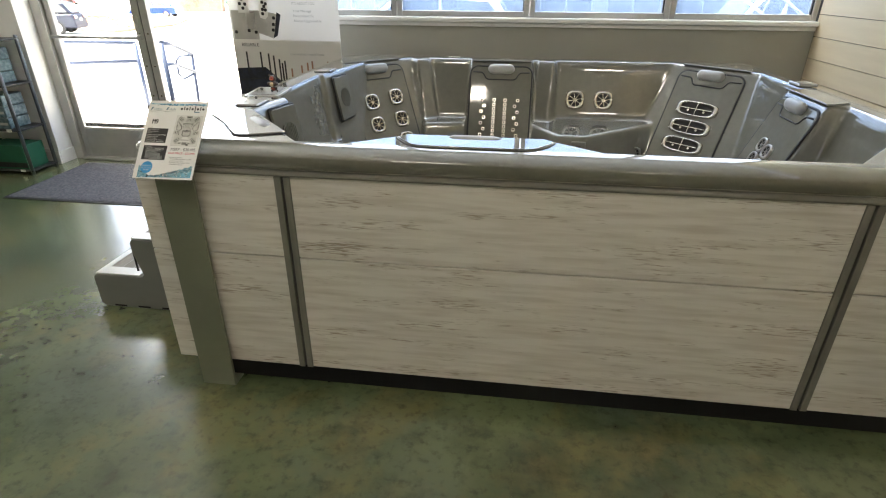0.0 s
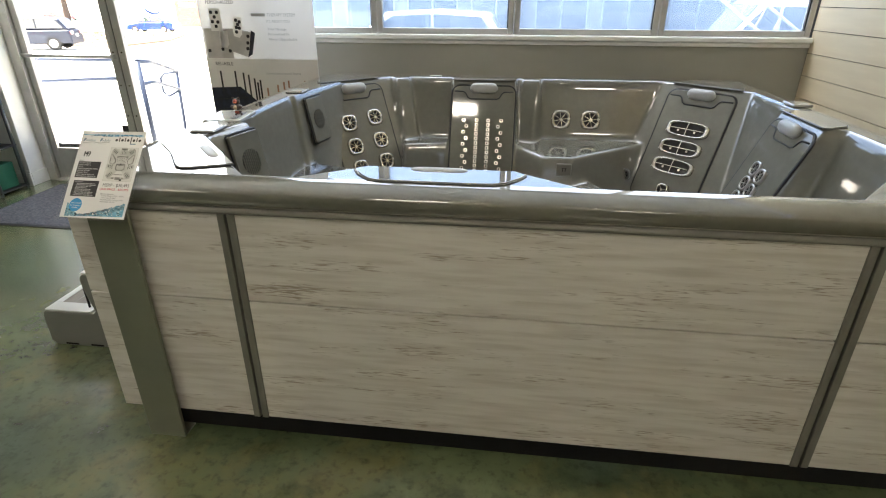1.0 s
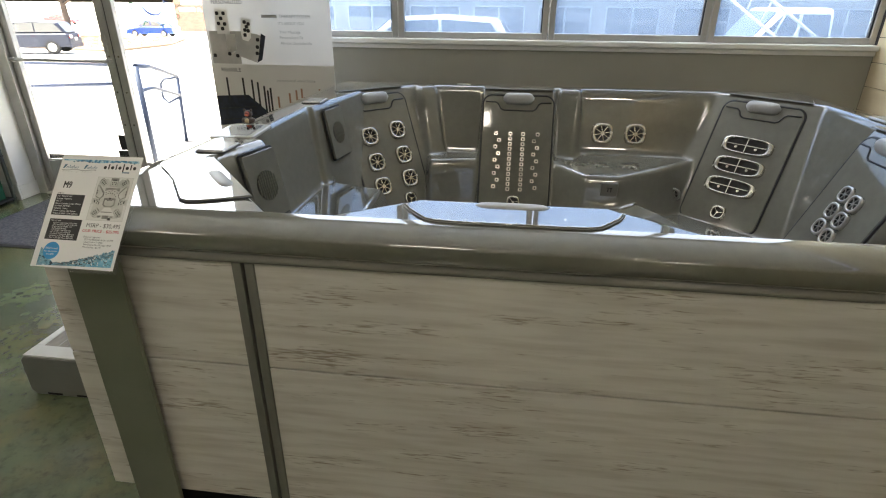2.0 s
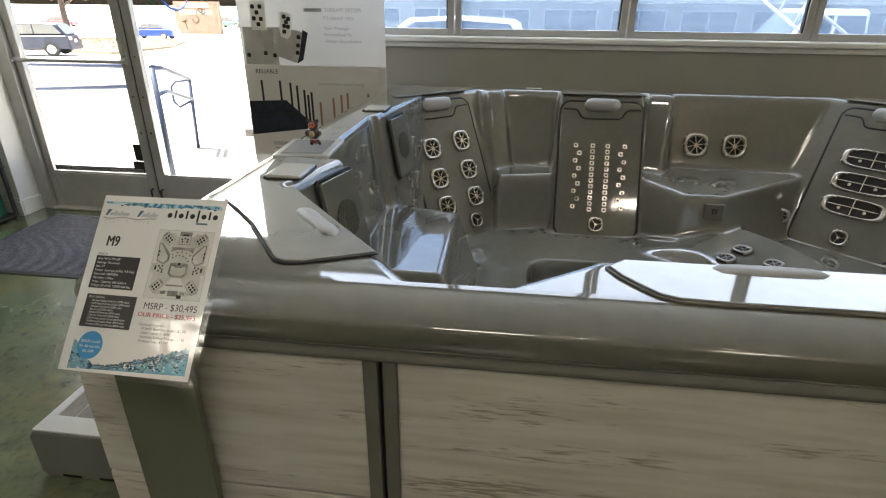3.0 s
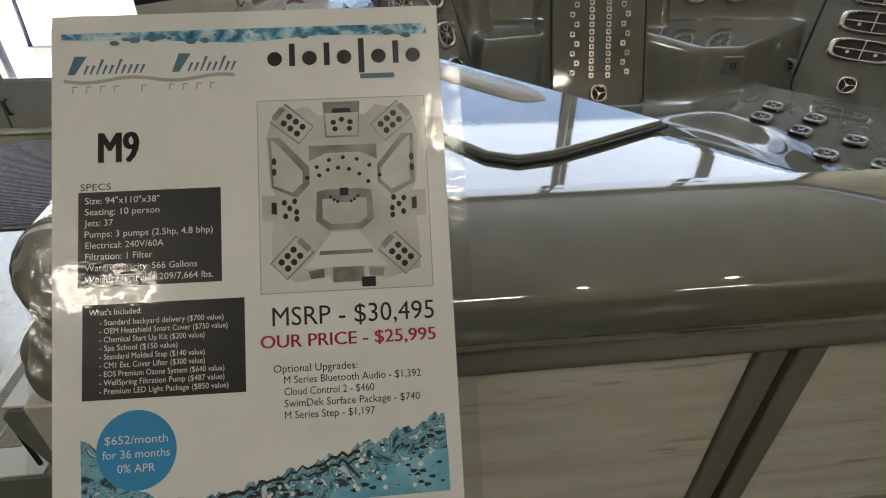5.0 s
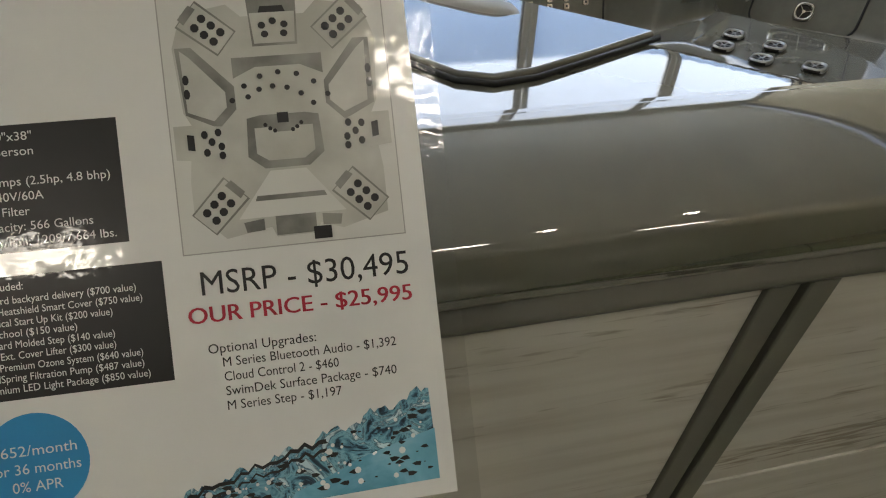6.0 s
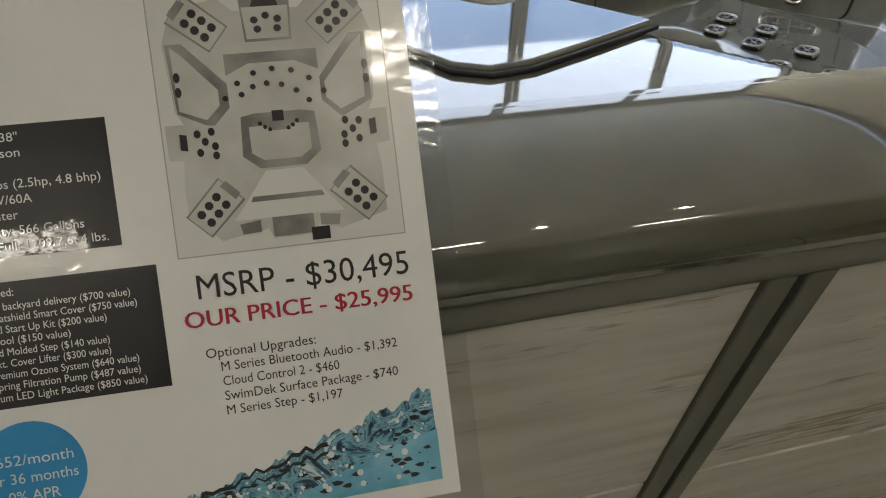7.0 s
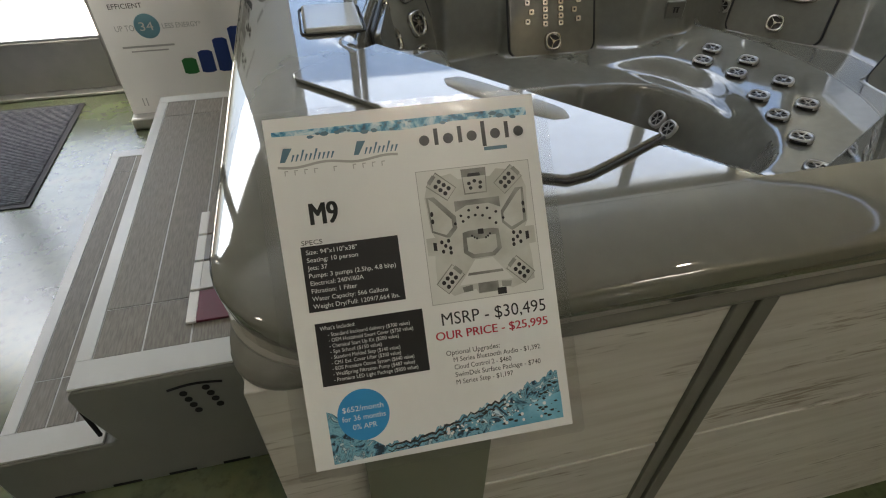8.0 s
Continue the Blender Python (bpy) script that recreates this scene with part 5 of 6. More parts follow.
M["amber"] = surf("amber_bottle", (0.22, 0.07, 0.02), rough=0.2, var=0.1, coat=0.5)
M["redcap"] = surf("red_cap", (0.4, 0.02, 0.03), rough=0.35)
M["tag"] = surf("shelf_tag", (0.7, 0.7, 0.66), rough=0.5)


def rack():
    x0, x1, y0, y1 = -3.5, -2.7, 2.12, 2.36
    e = thing("shelf_rack", ((x0 + x1) / 2, (y0 + y1) / 2, 0), "black four-shelf rack with grey tube posts", "shelf")
    for x in (x0, x1):
        for y in (y0, y1):
            part("post", tube(bmesh.new(), [(x, y, 0), (x, y, 1.02)], 0.0135, 12), "rackpole", e)
    for z in (0.035, 0.355, 0.685, 1.0):
        part("shelf", boxes((x0 - 0.012, x1 + 0.012, y0 - 0.012, y1 + 0.012, z - 0.012, z)), "rackshelf", e, bevel=0.003)
        part("price_tag", boxes((x1 - 0.09, x1 - 0.05, y0 - 0.0155, y0 - 0.0125, z - 0.011, z + 0.008)), "tag", e)
    for z, n in ((0.355, 3), (0.685, 3)):
        for k in range(n):
            for j in range(2):
                xa = x1 - 0.17 - 0.2 * j
                b = thing("stacked_pack", (xa, 2.22, z), "teal and grey shrink-wrapped product pack on a shelf", "package", "packs on the rack")
                part("wrap", boxes((xa - 0.075, xa + 0.095, y0 + 0.015, y1 - 0.03, z + 0.001 + 0.085 * k, z + 0.083 + 0.085 * k)), "tealpack", b, bevel=0.008)
                part("band", boxes((xa - 0.06, xa + 0.08, y0 + 0.0135, y0 + 0.016, z + 0.03 + 0.085 * k, z + 0.05 + 0.085 * k)), "greyink", b)
    def bottle(x, y, z, h, r, body, cap, label):
        b = thing("bottle", (x, y, z), label, "bottle", "bottles on the rack")
        bm = bmesh.new()
        ring = lambda rr, zz: [(x + rr * math.cos(2 * math.pi * j / 14), y + rr * math.sin(2 * math.pi * j / 14), zz) for j in range(14)]
        loops(bm, [ring(r * 0.9, z + 0.001), ring(r, z + 0.01), ring(r, z + h * 0.62), ring(r * 0.45, z + h * 0.82), ring(r * 0.4, z + h * 0.86)], 0)
        part("flask", bm, body, b, smooth=True)
        part("cap", tube(bmesh.new(), [(x, y, z + h * 0.86), (x, y, z + h)], r * 0.5, 12), cap, b)
        bm = bmesh.new()
        loops(bm, [ring(r * 1.015, z + h * 0.16), ring(r * 1.015, z + h * 0.5)], 0, cap=False)
        part("wrapper", bm, "tag", b)
    for k in range(5):
        bottle(-2.98 - 0.075 * k, 2.17, 0.355, 0.2, 0.032, "amber", "greenbox", "amber bottle with green cap")
        bottle(-2.80 - 0.075 * k, 2.2, 1.0, 0.13, 0.03, "tag", "redcap", "white bottle with red cap")
    for k in range(2):
        b = thing("carton", (-2.9 - 0.36 * k, 2.23, 0.036), "green printed carton on the lowest shelf", "box", "cartons on the rack")
        part("carton_body", boxes((-3.06 - 0.36 * k, -2.735 - 0.36 * k, 2.13, 2.33, 0.036, 0.225)), "greenbox", b, bevel=0.003)
        part("carton_band", boxes((-3.06 - 0.36 * k, -2.735 - 0.36 * k, 2.128, 2.1296, 0.05, 0.09)), "inkbox", b)


rack()


def toy_duck():
    bm = bmesh.new()
    o = Vector((-0.09, 1.0, TOP))
    def ball(c, s, mi, n=12):
        r = bmesh.ops.create_uvsphere(bm, u_segments=n, v_segments=8, radius=1.0, matrix=Matrix.LocRotScale(o + 0.78 * Vector(c), None, 0.78 * Vector(s)))
        for f in {f for v in r["verts"] for f in v.link_faces}:
            f.material_index, f.smooth = mi, True
    ball((0, 0, 0.018), (0.028, 0.028, 0.018), 0), ball((0.0, -0.014, 0.018), (0.017, 0.016, 0.014), 1)
    ball((0, 0, 0.05), (0.021, 0.02, 0.019), 0), ball((0, -0.009, 0.051), (0.015, 0.014, 0.014), 2)
    ball((0, -0.023, 0.047), (0.009, 0.008, 0.004), 3)
    for s in (-1, 1):
        ball((0.017 * s, 0, 0.068), (0.0075, 0.005, 0.0075), 0, 8), ball((0.024 * s, -0.004, 0.02), (0.01, 0.016, 0.011), 0, 8), ball((0.006 * s, -0.0215, 0.056), (0.0022, 0.002, 0.003), 4, 6)
    for nm, c in (("toybrown", (0.07, 0.045, 0.035)), ("toycream", (0.55, 0.42, 0.25)), ("toyred", (0.42, 0.09, 0.06)), ("toyorange", (0.6, 0.12, 0.03)), ("toyblack", (0.01, 0.01, 0.01))):
        M[nm] = surf(nm, c, rough=0.4, var=0.06)
    ob = mesh_ob("rubber_duck", bm, ["toybrown", "toycream", "toyred", "toyorange", "toyblack"])
    tagged(ob, "small brown and cream rubber duck toy on the rim", "toy")


toy_duck()


# ---------------------------------------------------------------- outdoors
def lot_z(y):
    pts = ((2.0, -0.12), (3.2, -0.13), (24.5, -1.2), (50.0, -1.68), (140.0, -2.2), (1500.0, -2.2))
    for (a, za), (b, zb) in zip(pts, pts[1:]):
        if y <= b:
            return za + (zb - za) * (y - a) / (b - a)
    return -2.2


M["lot"] = surf("sunlit_concrete", (0.52, 0.5, 0.46), rough=0.85, var=0.1, scale=0.6, bump=0.2, fine=20)
M["mulch"] = surf("leaf_litter_ground", (0.22, 0.16, 0.11), rough=0.95, second=(0.12, 0.08, 0.055), scale=5, bump=0.4)
M["leaf"] = surf("dry_leaf", (0.24, 0.16, 0.1), rough=0.8, second=(0.12, 0.07, 0.045), scale=8)
M["bark"] = surf("bark", (0.13, 0.1, 0.08), rough=0.9, second=(0.06, 0.05, 0.04), scale=6, stretch=(4, 4, 1), bump=0.5, fine=30)
M["bluecar"] = surf("blue_car_paint", (0.01, 0.05, 0.42), rough=0.25, coat=1.0, var=0.04)
M["darkcar"] = surf("dark_car_paint", (0.008, 0.012, 0.03), rough=0.5, coat=0.0, var=0.05)
M["whitecar"] = surf("white_car_paint", (0.7, 0.7, 0.7), rough=0.3, coat=1.0, var=0.03)
M["greencar"] = surf("green_car_paint", (0.02, 0.09, 0.07), rough=0.3, coat=1.0, var=0.05)
M["carglass"] = surf("car_glass", (0.02, 0.025, 0.03), rough=0.06, coat=1.0, bump=0.0)
M["tyre"] = surf("tyre_rubber", (0.015, 0.015, 0.015), rough=0.8)
M["tail"] = surf("tail_lamp", (0.35, 0.01, 0.015), rough=0.2, coat=1.0)
M["railpaint"] = surf("blue_grey_rail_paint", (0.022, 0.035, 0.075), rough=0.45, var=0.1)
M["brick"] = surf("red_brick", (0.36, 0.17, 0.13), rough=0.85, second=(0.27, 0.12, 0.09), scale=7, bump=0.4, piece=0.15)
M["shopwall"] = surf("pale_stucco", (0.3, 0.29, 0.27), rough=0.85, var=0.06, scale=1.5, bump=0.2, fine=30)
M["asphalt"] = surf("worn_asphalt", (0.05, 0.05, 0.052), rough=0.9, var=0.2, scale=0.8, bump=0.3, fine=40)
M["kerbstone"] = surf("weathered_kerb", (0.16, 0.15, 0.13), rough=0.9, var=0.2, scale=8, bump=0.3)
M["greenvinyl"] = surf("green_vinyl", (0.02, 0.2, 0.12), rough=0.4)
M["bluevinyl"] = surf("blue_vinyl", (0.02, 0.1, 0.5), rough=0.4)

bm = bmesh.new()
rows = (2.722, 3.2, 10, 24.5, 50, 90, 140, 1500)
q = [[bm.verts.new((x, y, lot_z(y))) for x in (-1500, -60, 60, 1500)] for y in rows]
for a, b in zip(q, q[1:]):
    for k in range(3):
        bm.faces.new((a[k], a[k + 1], b[k + 1], b[k]))
mesh_ob("ground", bm, "lot", kind="structure")["label"] = "sunlit pale concrete car park"
e = thing("pavement", (-1.8, 3.0, -0.01), "pale concrete landing outside the door", "pavement", kind="structure")
part("slab", boxes((-3.6, 0.2, 2.724, 4.1, -0.15, -0.012)), "lot", e, bevel=0.01)


def shop_block():
    """Long low shop building across the car park, with its bays of glass."""
    x0, x1, y = -14.0, 40.0, 34.0
    z = lot_z(y)
    e = thing("shop_building", ((x0 + x1) / 2, y, z), "long pale single-storey shop building across the car park", "building")
    part("wall", boxes((x0, x1, y, y + 9.0, z - 0.2, z + 4.6)), "shopwall", e)
    part("roof", boxes((x0 - 0.3, x1 + 0.3, y - 0.3, y + 9.3, z + 4.601, z + 4.9)), "alu", e, bevel=0.04)
    part("canopy", boxes((x0, x1, y - 1.8, y - 0.001, z + 3.0, z + 3.3)), "shopwall", e, bevel=0.03)
    for k in range(14):
        a = x0 + 0.9 + 3.85 * k
        w = part("shop_window", boxes((a, a + 2.9, y - 0.03, y - 0.002, z + 0.5, z + 2.6)), "carglass", e)
        part("frame", boxes((a - 0.08, a - 0.001, y - 0.06, y - 0.001, z + 0.42, z + 2.68), (a + 2.901, a + 2.98, y - 0.06, y - 0.001, z + 0.42, z + 2.68), (a + 1.41, a + 1.49, y - 0.06, y - 0.031, z + 0.5, z + 2.6), (a, a + 2.9, y - 0.06, y - 0.001, z + 2.601, z + 2.68), (a, a + 2.9, y - 0.06, y - 0.001, z + 0.42, z + 0.499)), "alu", w)


def side_street():
    """Asphalt strip in front of the shop windows."""
    e = thing("road", (20, 16, lot_z(16)), "grey asphalt lane outside the windows", "road", kind="structure")
    bm = bmesh.new()
    rows = (4.3, 10, 16, 24.5, 33.5)
    q = [[bm.verts.new((x, y, lot_z(y) + 0.006)) for x in (-3.2 - 0.22 * (y - 5.5), 12, 45)] for y in rows]
    for a, b in zip(q, q[1:]):
        for k in range(2):
            bm.faces.new((a[k], a[k + 1], b[k + 1], b[k]))
    part("asphalt", bm, "asphalt", e)


def island():
    """Planted island with dry leaves: a raised bed within a kerb."""
    e = thing("planting_island", (-28, 34, lot_z(34)), "kerbed bed covered with fallen brown leaves", "planting bed", kind="structure")
    pts = [(-23.5, 29.2), (-21.6, 28.6), (-22.6, 36), (-26.3, 44), (-29, 47.3), (-40, 47.6), (-46, 47), (-42, 40), (-33, 32)]
    bm = bmesh.new()
    lo = [bm.verts.new((x, y, lot_z(y))) for x, y in pts]
    hi = [bm.verts.new((x, y, lot_z(y) + 0.14)) for x, y in pts]
    for k in range(len(pts)):
        j = (k + 1) % len(pts)
        bm.faces.new((lo[k], lo[j], hi[j], hi[k]))
    bm.faces.new(hi)
    bmesh.ops.recalc_face_normals(bm, faces=bm.faces)
    part("bed", bm, "mulch", e)
    rnd = random.Random(7)
    verts, faces = [], []
    def inside(x, y):
        c = False
        for k in range(len(pts)):
            (xa, ya), (xb, yb) = pts[k], pts[k - 1]
            if (ya > y) != (yb > y) and x < (xb - xa) * (y - ya) / (yb - ya) + xa:
                c = not c
        return c
    while len(faces) < 14000:
        x, y = rnd.uniform(-46, -20), rnd.uniform(24, 47)
        if inside(x, y):
            z, a, s = lot_z(y) + 0.15 + rnd.random() * 0.03, rnd.random() * 6.3, 0.04 + 0.04 * rnd.random()
            t = rnd.uniform(-0.04, 0.04)
            b = len(verts)
            verts += [(x + s * math.cos(a), y + s * math.sin(a), z + t), (x - 0.5 * s * math.sin(a), y + 0.5 * s * math.cos(a), z + 0.02), (x - s * math.cos(a), y - s * math.sin(a), z - t), (x + 0.5 * s * math.sin(a), y - 0.5 * s * math.cos(a), z)]
            faces.append((b, b + 1, b + 2, b + 3))
    me = bpy.data.meshes.new("fallen_leaves")
    me.from_pydata(verts, [], faces)
    me.materials.append(M["leaf"])
    tagged(new("fallen_leaves", me), "dry brown fallen leaves", "leaves", kind="stuff")


shop_block()
side_street()
island()


def car(name, label, x, y, turn, paint, length, height, suv=False, pick=False):
    z = lot_z(y)
    e = thing(name, (x, y, z), label, "car")
    m = Matrix.Translation((x, y, z)) @ Matrix.Rotation(radians(turn), 4, "Z")
    L, H, W = length / 2, height, 0.88
    b0, belt = 0.2 * H / 1.45, 0.62 * H
    if pick:
        low = [(-L, 0.35), (-L, belt), (-L * 0.05, belt), (L * 0.42, belt), (L * 0.95, belt * 0.9), (L, 0.5), (L, 0.35)]
        top = [(-L * 0.05, belt), (-0.02 * L, H), (L * 0.3, H), (L * 0.5, belt)]
    elif suv:
        low = [(-L, 0.35), (-L * 1.0, belt * 0.75), (-L * 0.96, belt), (L * 0.45, belt), (L * 0.92, belt * 0.88), (L, belt * 0.6), (L, 0.3)]
        top = [(-L * 0.95, belt), (-L * 0.78, H * 0.96), (-L * 0.3, H), (L * 0.12, H * 0.97), (L * 0.48, belt)]
    else:
        low = [(-L, 0.3), (-L, belt * 0.85), (-L * 0.9, belt * 1.02), (-L * 0.5, belt * 1.02), (L * 0.42, belt), (L * 0.9, belt * 0.78), (L, belt * 0.5), (L, 0.25)]
        top = [(-L * 0.72, belt), (-L * 0.35, H * 0.97), (0.0, H), (L * 0.2, H * 0.96), (L * 0.55, belt)]
    side = lambda k: m @ Matrix(((1, 0, 0, 0), (0, 0, -1, k), (0, 1, 0, 0), (0, 0, 0, 1)))
    part("body", prism(bmesh.new(), low[::-1], 2 * W, side(W)), paint, e, bevel=0.09, segs=4)
    part("cabin", prism(bmesh.new(), top[::-1], 1.9 * W * 0.86, side(W * 0.82)), paint, e, bevel=0.1, segs=4)
    c = (sum(p[0] for p in top) / len(top), sum(p[1] for p in top) / len(top))
    small = [((px - c[0]) * 0.86 + c[0], (pz - c[1]) * 0.74 + c[1] - 0.01) for px, pz in top]
    for s in (-1, 1):
        yy = s * W * 0.825
        for a, b in ((-10, c[0] - 0.03), (c[0] + 0.03, 10)):
            cut = [(min(max(px, a), b), pz) for px, pz in small]
            part("side_window", prism(bmesh.new(), cut[::-1], 0.012, side(yy + 0.006)), "carglass", e)
    for end, px in (("rear_window", (top[0], top[1])), ("windscreen", (top[-1], top[-2]))):
        (xa, za), (xb, zb) = px
        mid = m @ Vector(((xa + xb) / 2, 0, (za + zb) / 2))
        d = (m.to_3x3() @ Vector((xb - xa, 0, zb - za)))
        fr = frame_at(mid, m.to_3x3() @ Vector((0, -1 if end == "rear_window" else 1, 0)), d)
        part(end, prism(bmesh.new(), round_rect(1.3, d.length * 0.8, 0.06, 3), 0.02, fr), "carglass", e)
    wr = 0.31 if not suv else 0.35
    for wx in (-L * 0.6, L * 0.62):
        for s in (-1, 1):
            bm = tube(bmesh.new(), [m @ Vector((wx, s * (W - 0.2), wr)), m @ Vector((wx, s * (W + 0.02), wr))], wr, 20)
            wheel = part("wheel", bm, "tyre", e)
            part("rim", tube(bmesh.new(), [m @ Vector((wx, s * (W - 0.02), wr)), m @ Vector((wx, s * (W + 0.03), wr))], wr * 0.62, 14), "alu", wheel)
    for s in (-1, 1):
        part("tail_light", prism(bmesh.new(), round_rect(0.34, 0.16, 0.03, 3), 0.03, frame_at(m @ Vector((-L + 0.005, s * W * 0.72, belt * 0.86)), m.to_3x3() @ Vector((0, -1, 0)), (0, 0, 1))), "tail", e)
        part("headlight", prism(bmesh.new(), round_rect(0.36, 0.14, 0.03, 3), 0.03, frame_at(m @ Vector((L * 0.985, s * W * 0.68, belt * 0.66)), m.to_3x3() @ Vector((0, 1, 0)), (0, 0, 1))), "carglass", e)
    bump = part("bumper", boxes((-L - 0.03, -L + 0.1, -W * 0.95, W * 0.95, 0.3, 0.52), (L - 0.1, L + 0.02, -W * 0.95, W * 0.95, 0.25, 0.45)), paint, e, bevel=0.04)
    bump.data.transform(m)
    part("number_plate", prism(bmesh.new(), round_rect(0.32, 0.15, 0.01, 2), 0.01, frame_at(m @ Vector((-L - 0.01, 0, belt * 0.72)), m.to_3x3() @ Vector((0, -1, 0)), (0, 0, 1))), "white", e)
    return e


car("parked_suv", "dark blue parked sport utility vehicle seen from behind", -25.0, 27.0, 200, "darkcar", 4.5, 1.65, suv=True)
car("parked_sedan", "bright blue parked sedan, side on", -33.0, 50.0, 187, "bluecar", 4.4, 1.45)
car("parked_car", "small dark green parked car far off", -42.5, 84.0, 0, "greencar", 4.3, 1.5, suv=True)
car("parked_car", "red parked car far off", -66.0, 78.0, 10, "tail", 4.4, 1.45)
car("parked_pickup", "white parked pickup truck outside the windows", 6.3, 10.5, 180, "whitecar", 5.4, 1.85, pick=True)
car("parked_van", "pale parked car outside the windows", -1.2, 11.0, 180, "whitecar", 4.6, 1.7, suv=True)


def ladder():
    e = thing("ladder", (7.2, 9.2, lot_z(9.2)), "aluminium ladder leaning against the pickup", "ladder")
    a, b = Vector((4.4, 9.55, 1.55)), Vector((7.2, 9.2, lot_z(9.2)))
    up = Vector((0.12, 0, 0.36))
    for s in (0, 1):
        part("rail", tube(bmesh.new(), [a + up * s, b + up * s], 0.025, 6), "alu", e)
    for k in range(11):
        p = a.lerp(b, (k + 0.5) / 11)
        part("rung", tube(bmesh.new(), [p, p + up], 0.016, 6), "alu", e)


ladder()


def tree(x, y, h, r):
    z = lot_z(y)
    e = thing("tree", (x, y, z), "bare-trunked tree on the leaf-covered island", "tree")
    rnd = random.Random(11)
    bm = bmesh.new()
    tube(bm, [(x, y, z - 0.1), (x, y, z + 0.25), (x + 0.05, y, z + 1.2), (x - 0.05, y + 0.1, z + 2.6), (x + 0.1, y, z + 4.2), (x + 0.1, y + 0.2, z + h)], [r * 1.7, r * 1.1, r, r * 0.9, r * 0.75, r * 0.2], 12)
    tips = []
    for k in range(9):
        a, zz = k * 2.4, z + 2.6 + 0.35 * k
        p = Vector((x, y, zz))
        d = Vector((math.cos(a), math.sin(a), 0.55))
        q1, q2 = p + d * 1.3, p + d * 2.6 + Vector((0, 0, 0.5))
        tube(bm, [p, q1, q2], [r * 0.4, r * 0.25, r * 0.08], 7)
        tips += [q1, q2]
    part("trunk", bm, "bark", e)
    verts, faces = [], []
    for tip in tips:
        for k in range(160):
            c = tip + Vector((rnd.gauss(0, 0.8), rnd.gauss(0, 0.8), rnd.gauss(0.3, 0.5)))
            a, s, b = rnd.random() * 6.3, 0.06 + 0.05 * rnd.random(), len(verts)
            verts += [tuple(c + Vector((s * math.cos(a), s * math.sin(a), rnd.uniform(-s, s)))), tuple(c + Vector((-s * math.sin(a), s * math.cos(a), 0))), tuple(c - Vector((s * math.cos(a), s * math.sin(a), 0)))]
            faces.append((b, b + 1, b + 2))
    me = bpy.data.meshes.new("crown")
    me.from_pydata(verts, [], faces)
    me.materials.append(M["leaf"])
    set_on("crown", me, e, Matrix())


tree(-38.0, 45.5, 8.0, 0.26)


def monument():
    y, x0, x1 = 61.0, -37.3, -32.1
    z = lot_z(y)
    e = thing("brick_sign", ((x0 + x1) / 2, y, z), "red brick monument sign with white capitals", "sign")
    part("core", boxes((x0 + 0.02, x1 - 0.02, y + 0.02, y + 0.6, z - 0.1, z + 3.4)), "mulch", e)
    n, h = 14, 0.12
    w = (x1 - x0) / n
    me = None
    for r in range(20):
        for k in range(n):
            if me is None:
                ob = part("brick", boxes((0, w - 0.02, 0, 0.1, 0, h * 1.4 - 0.02)), "brick", e)
                me = ob.data
                ob.location = (x0 + (r % 2) * 0.0, y - 0.04, z)
                ob.matrix_parent_inverse = Matrix.Translation(e.location).inverted()
            elif r < 20:
                set_on("brick", me, e, Matrix.Translation((x0 + k * w + (w / 2 if r % 2 and k < n - 1 else 0), y - 0.04, z + r * h * 1.4)))
    write("sign_word", "PLAZA", 0.55, frame_at((-34.5, y - 0.06, z + 2.1), (1, 0, 0), (0, 0, 1)), "white", e, 1.7)
    part("sign_bar", boxes((-36.7, -34.8, y - 0.06, y - 0.045, z + 2.1, z + 2.5)), "white", e, "white bar of lettering")
    part("sign_bar", boxes((-36.4, -33.2, y - 0.06, y - 0.045, z + 2.8, z + 3.2)), "white", e)


monument()


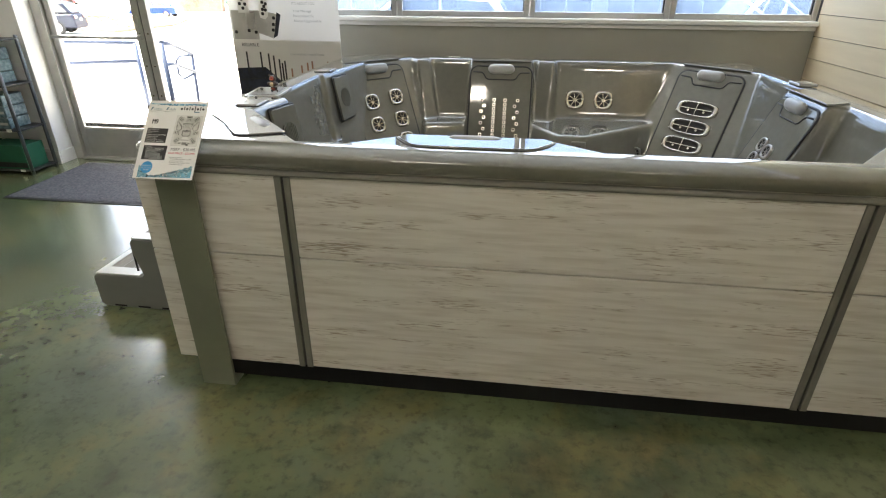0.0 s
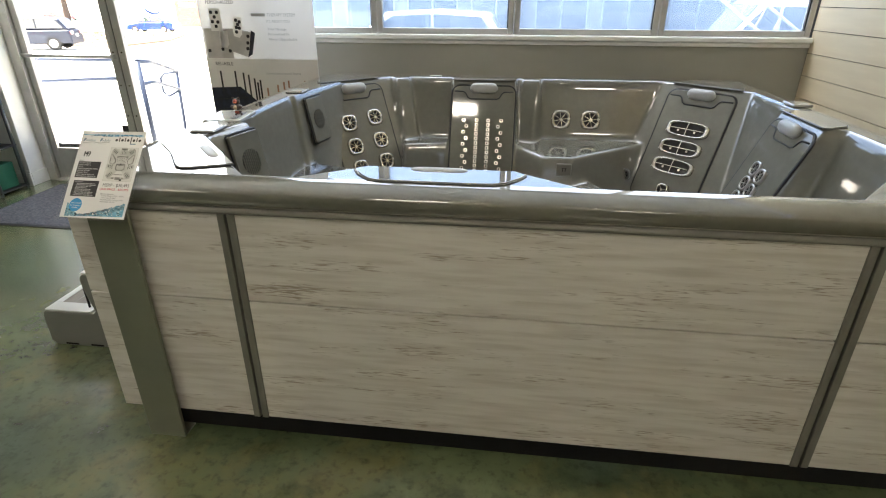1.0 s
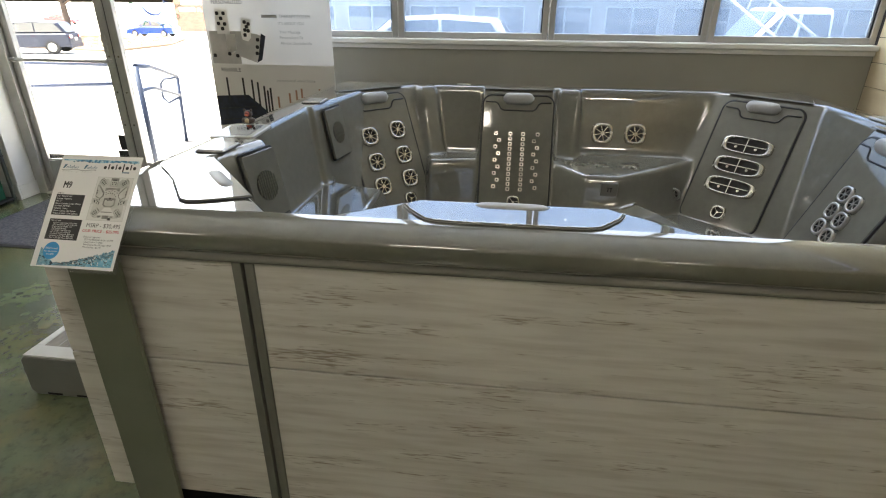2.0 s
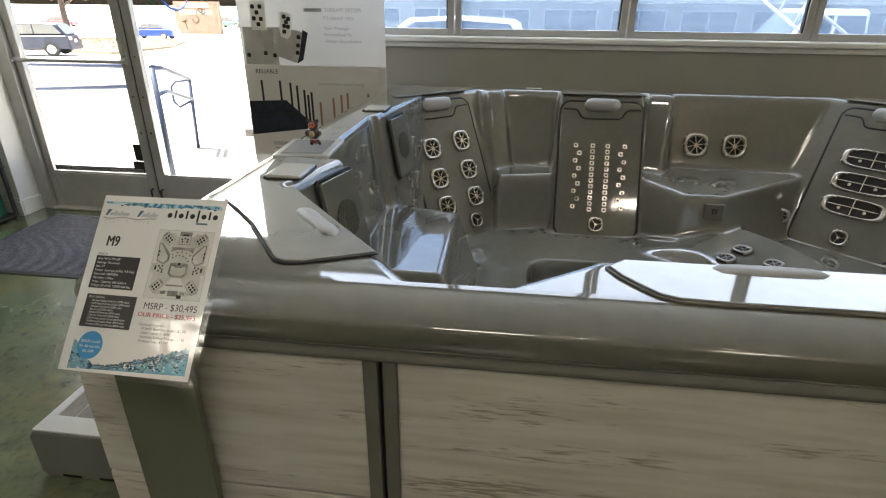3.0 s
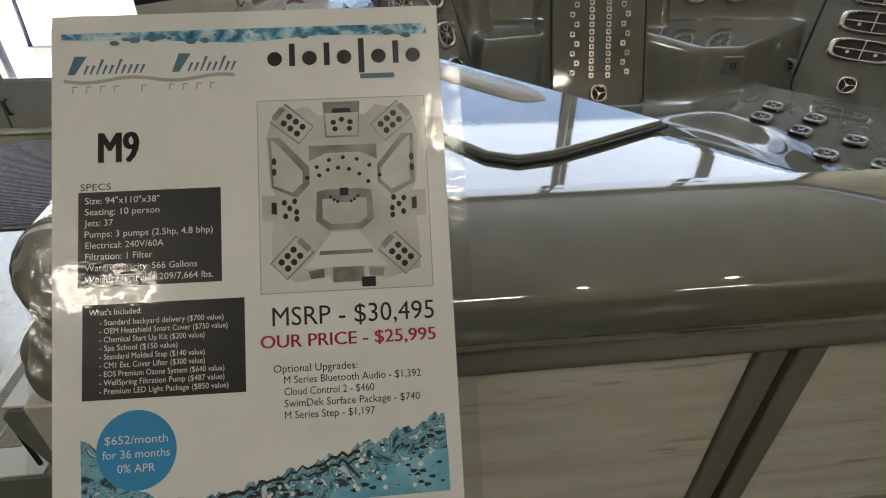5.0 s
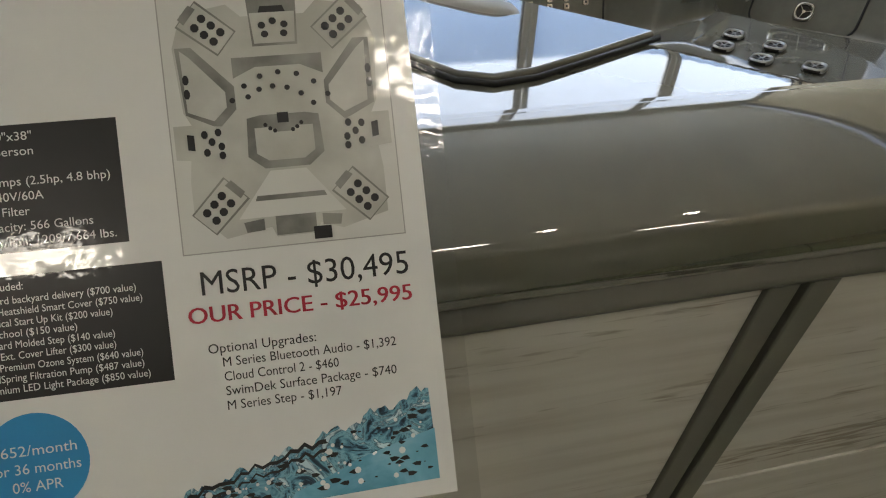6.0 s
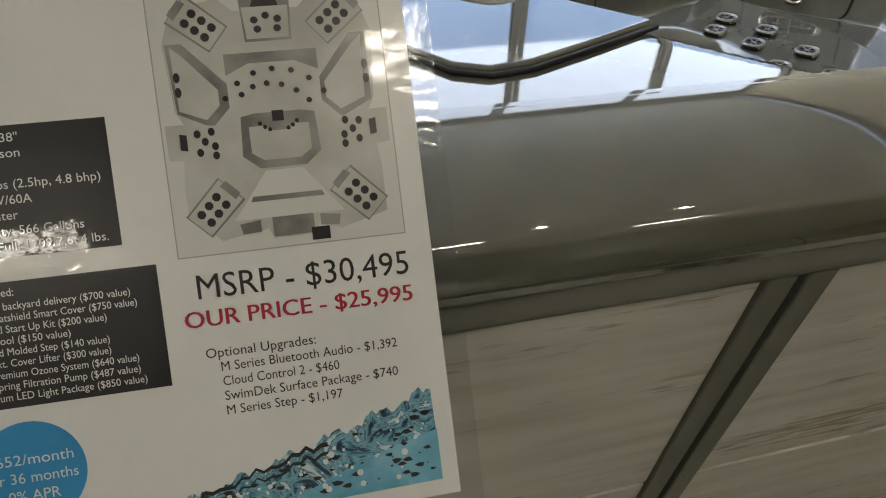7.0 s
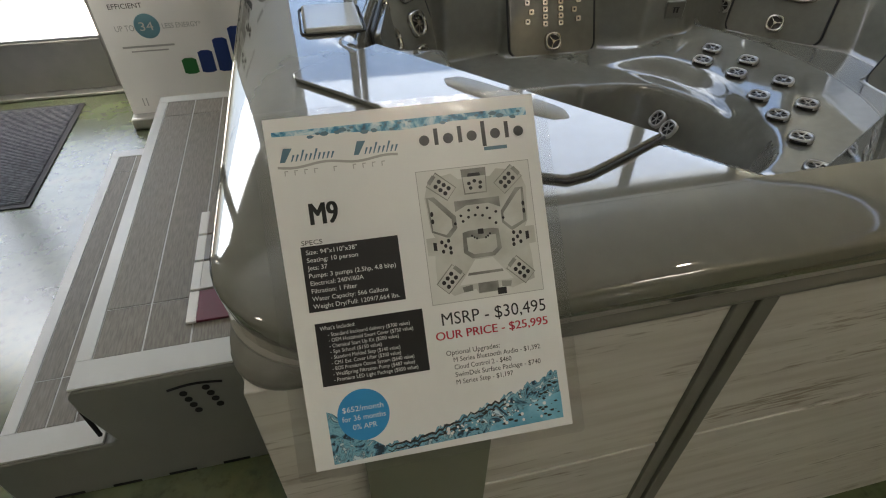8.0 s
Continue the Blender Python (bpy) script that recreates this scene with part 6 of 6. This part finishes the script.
def rails():
    e = thing("ramp_handrail", (-3.0, 4.4, -0.15), "blue-grey painted pipe handrail beside the ramp", "railing")
    z = lot_z(5.2)
    top = [(-2.05, 2.95, 0.89), (-2.7, 4.05, 0.77), (-3.17, 5.22, 0.53)]
    mid = [(-2.05, 2.95, 0.71), (-2.7, 4.05, 0.57), (-3.17, 5.22, 0.31)]
    part("rail", tube(bmesh.new(), top, 0.021, 8), "railpaint", e)
    part("rail", tube(bmesh.new(), mid, 0.019, 8), "railpaint", e)
    part("post", tube(bmesh.new(), [(-3.17, 5.22, 0.53), (-3.22, 5.24, z - 0.02)], 0.021, 8), "railpaint", e)
    part("post", tube(bmesh.new(), [(-2.05, 2.95, 0.89), (-2.05, 2.95, -0.02)], 0.021, 8), "railpaint", e)
    part("loop", tube(bmesh.new(), [(-3.17, 5.22, 0.52), (-3.33, 5.2, 0.50), (-3.39, 5.2, 0.44), (-3.39, 5.2, 0.28), (-3.33, 5.2, 0.22), (-3.17, 5.22, 0.3)], 0.016, 8), "railpaint", e)
    e.location.x, e.location.z = e.location.x + 0.13, e.location.z + 0.03
    f = thing("landing_handrail", (-4.5, 5.2, -0.2), "blue-grey painted pipe guard rail", "railing")
    for zz in (0.68, 0.40):
        part("rail", tube(bmesh.new(), [(-6.4, 5.2, zz - (0.06 if zz < 0.5 else 0)), (-3.78, 5.2, zz + (0.06 if zz < 0.5 else 0))], 0.024, 8), "railpaint", f)
    for x in (-6.4, -3.78):
        part("post", tube(bmesh.new(), [(x, 5.2, 0.68), (x, 5.2, z - 0.02)], 0.024, 8), "railpaint", f)
    k = thing("wheel_stop", (-2.3, 6.2, lot_z(6.2)), "weathered concrete wheel stop on the car park", "wheel stop")
    part("block", boxes((-2.95, -1.2, 6.13, 6.28, lot_z(6.2) - 0.02, lot_z(6.2) + 0.12)), "kerbstone", k, bevel=0.03)


rails()


def door_lettering():
    """Window lettering on the right leaf: a blue swirl ringed by green letters."""
    e = thing("window_lettering", (-1.55, WALL + 0.03, 1.2), "green curved lettering and blue swirl on the door glass", "lettering")
    c, y = (-1.455, 1.375), WALL + 0.0375
    for k, ch in enumerate("HOT TUBS"):
        if ch != " ":
            a = radians(190 + 23 * k)
            p = (c[0] + 0.17 * math.cos(a), y, c[1] + 0.17 * math.sin(a))
            up = (-math.cos(a), 0, -math.sin(a))
            write("letter", ch, 0.068, frame_at(p, (-math.sin(a), 0, math.cos(a)), up) @ Matrix.Translation((-0.021, -0.025, 0)), "greenvinyl", e)
    bm = bmesh.new()
    pts = [(c[0] + (0.10 - 0.003 * k) * math.cos(radians(190 + 17 * k)), y, c[1] + (0.10 - 0.003 * k) * math.sin(radians(190 + 17 * k))) for k in range(20)]
    tube(bm, pts, [0.002 + 0.017 * math.sin(math.pi * k / 19) for k in range(20)], 6, flat=0.1)
    part("swirl", bm, "bluevinyl", e)


door_lettering()
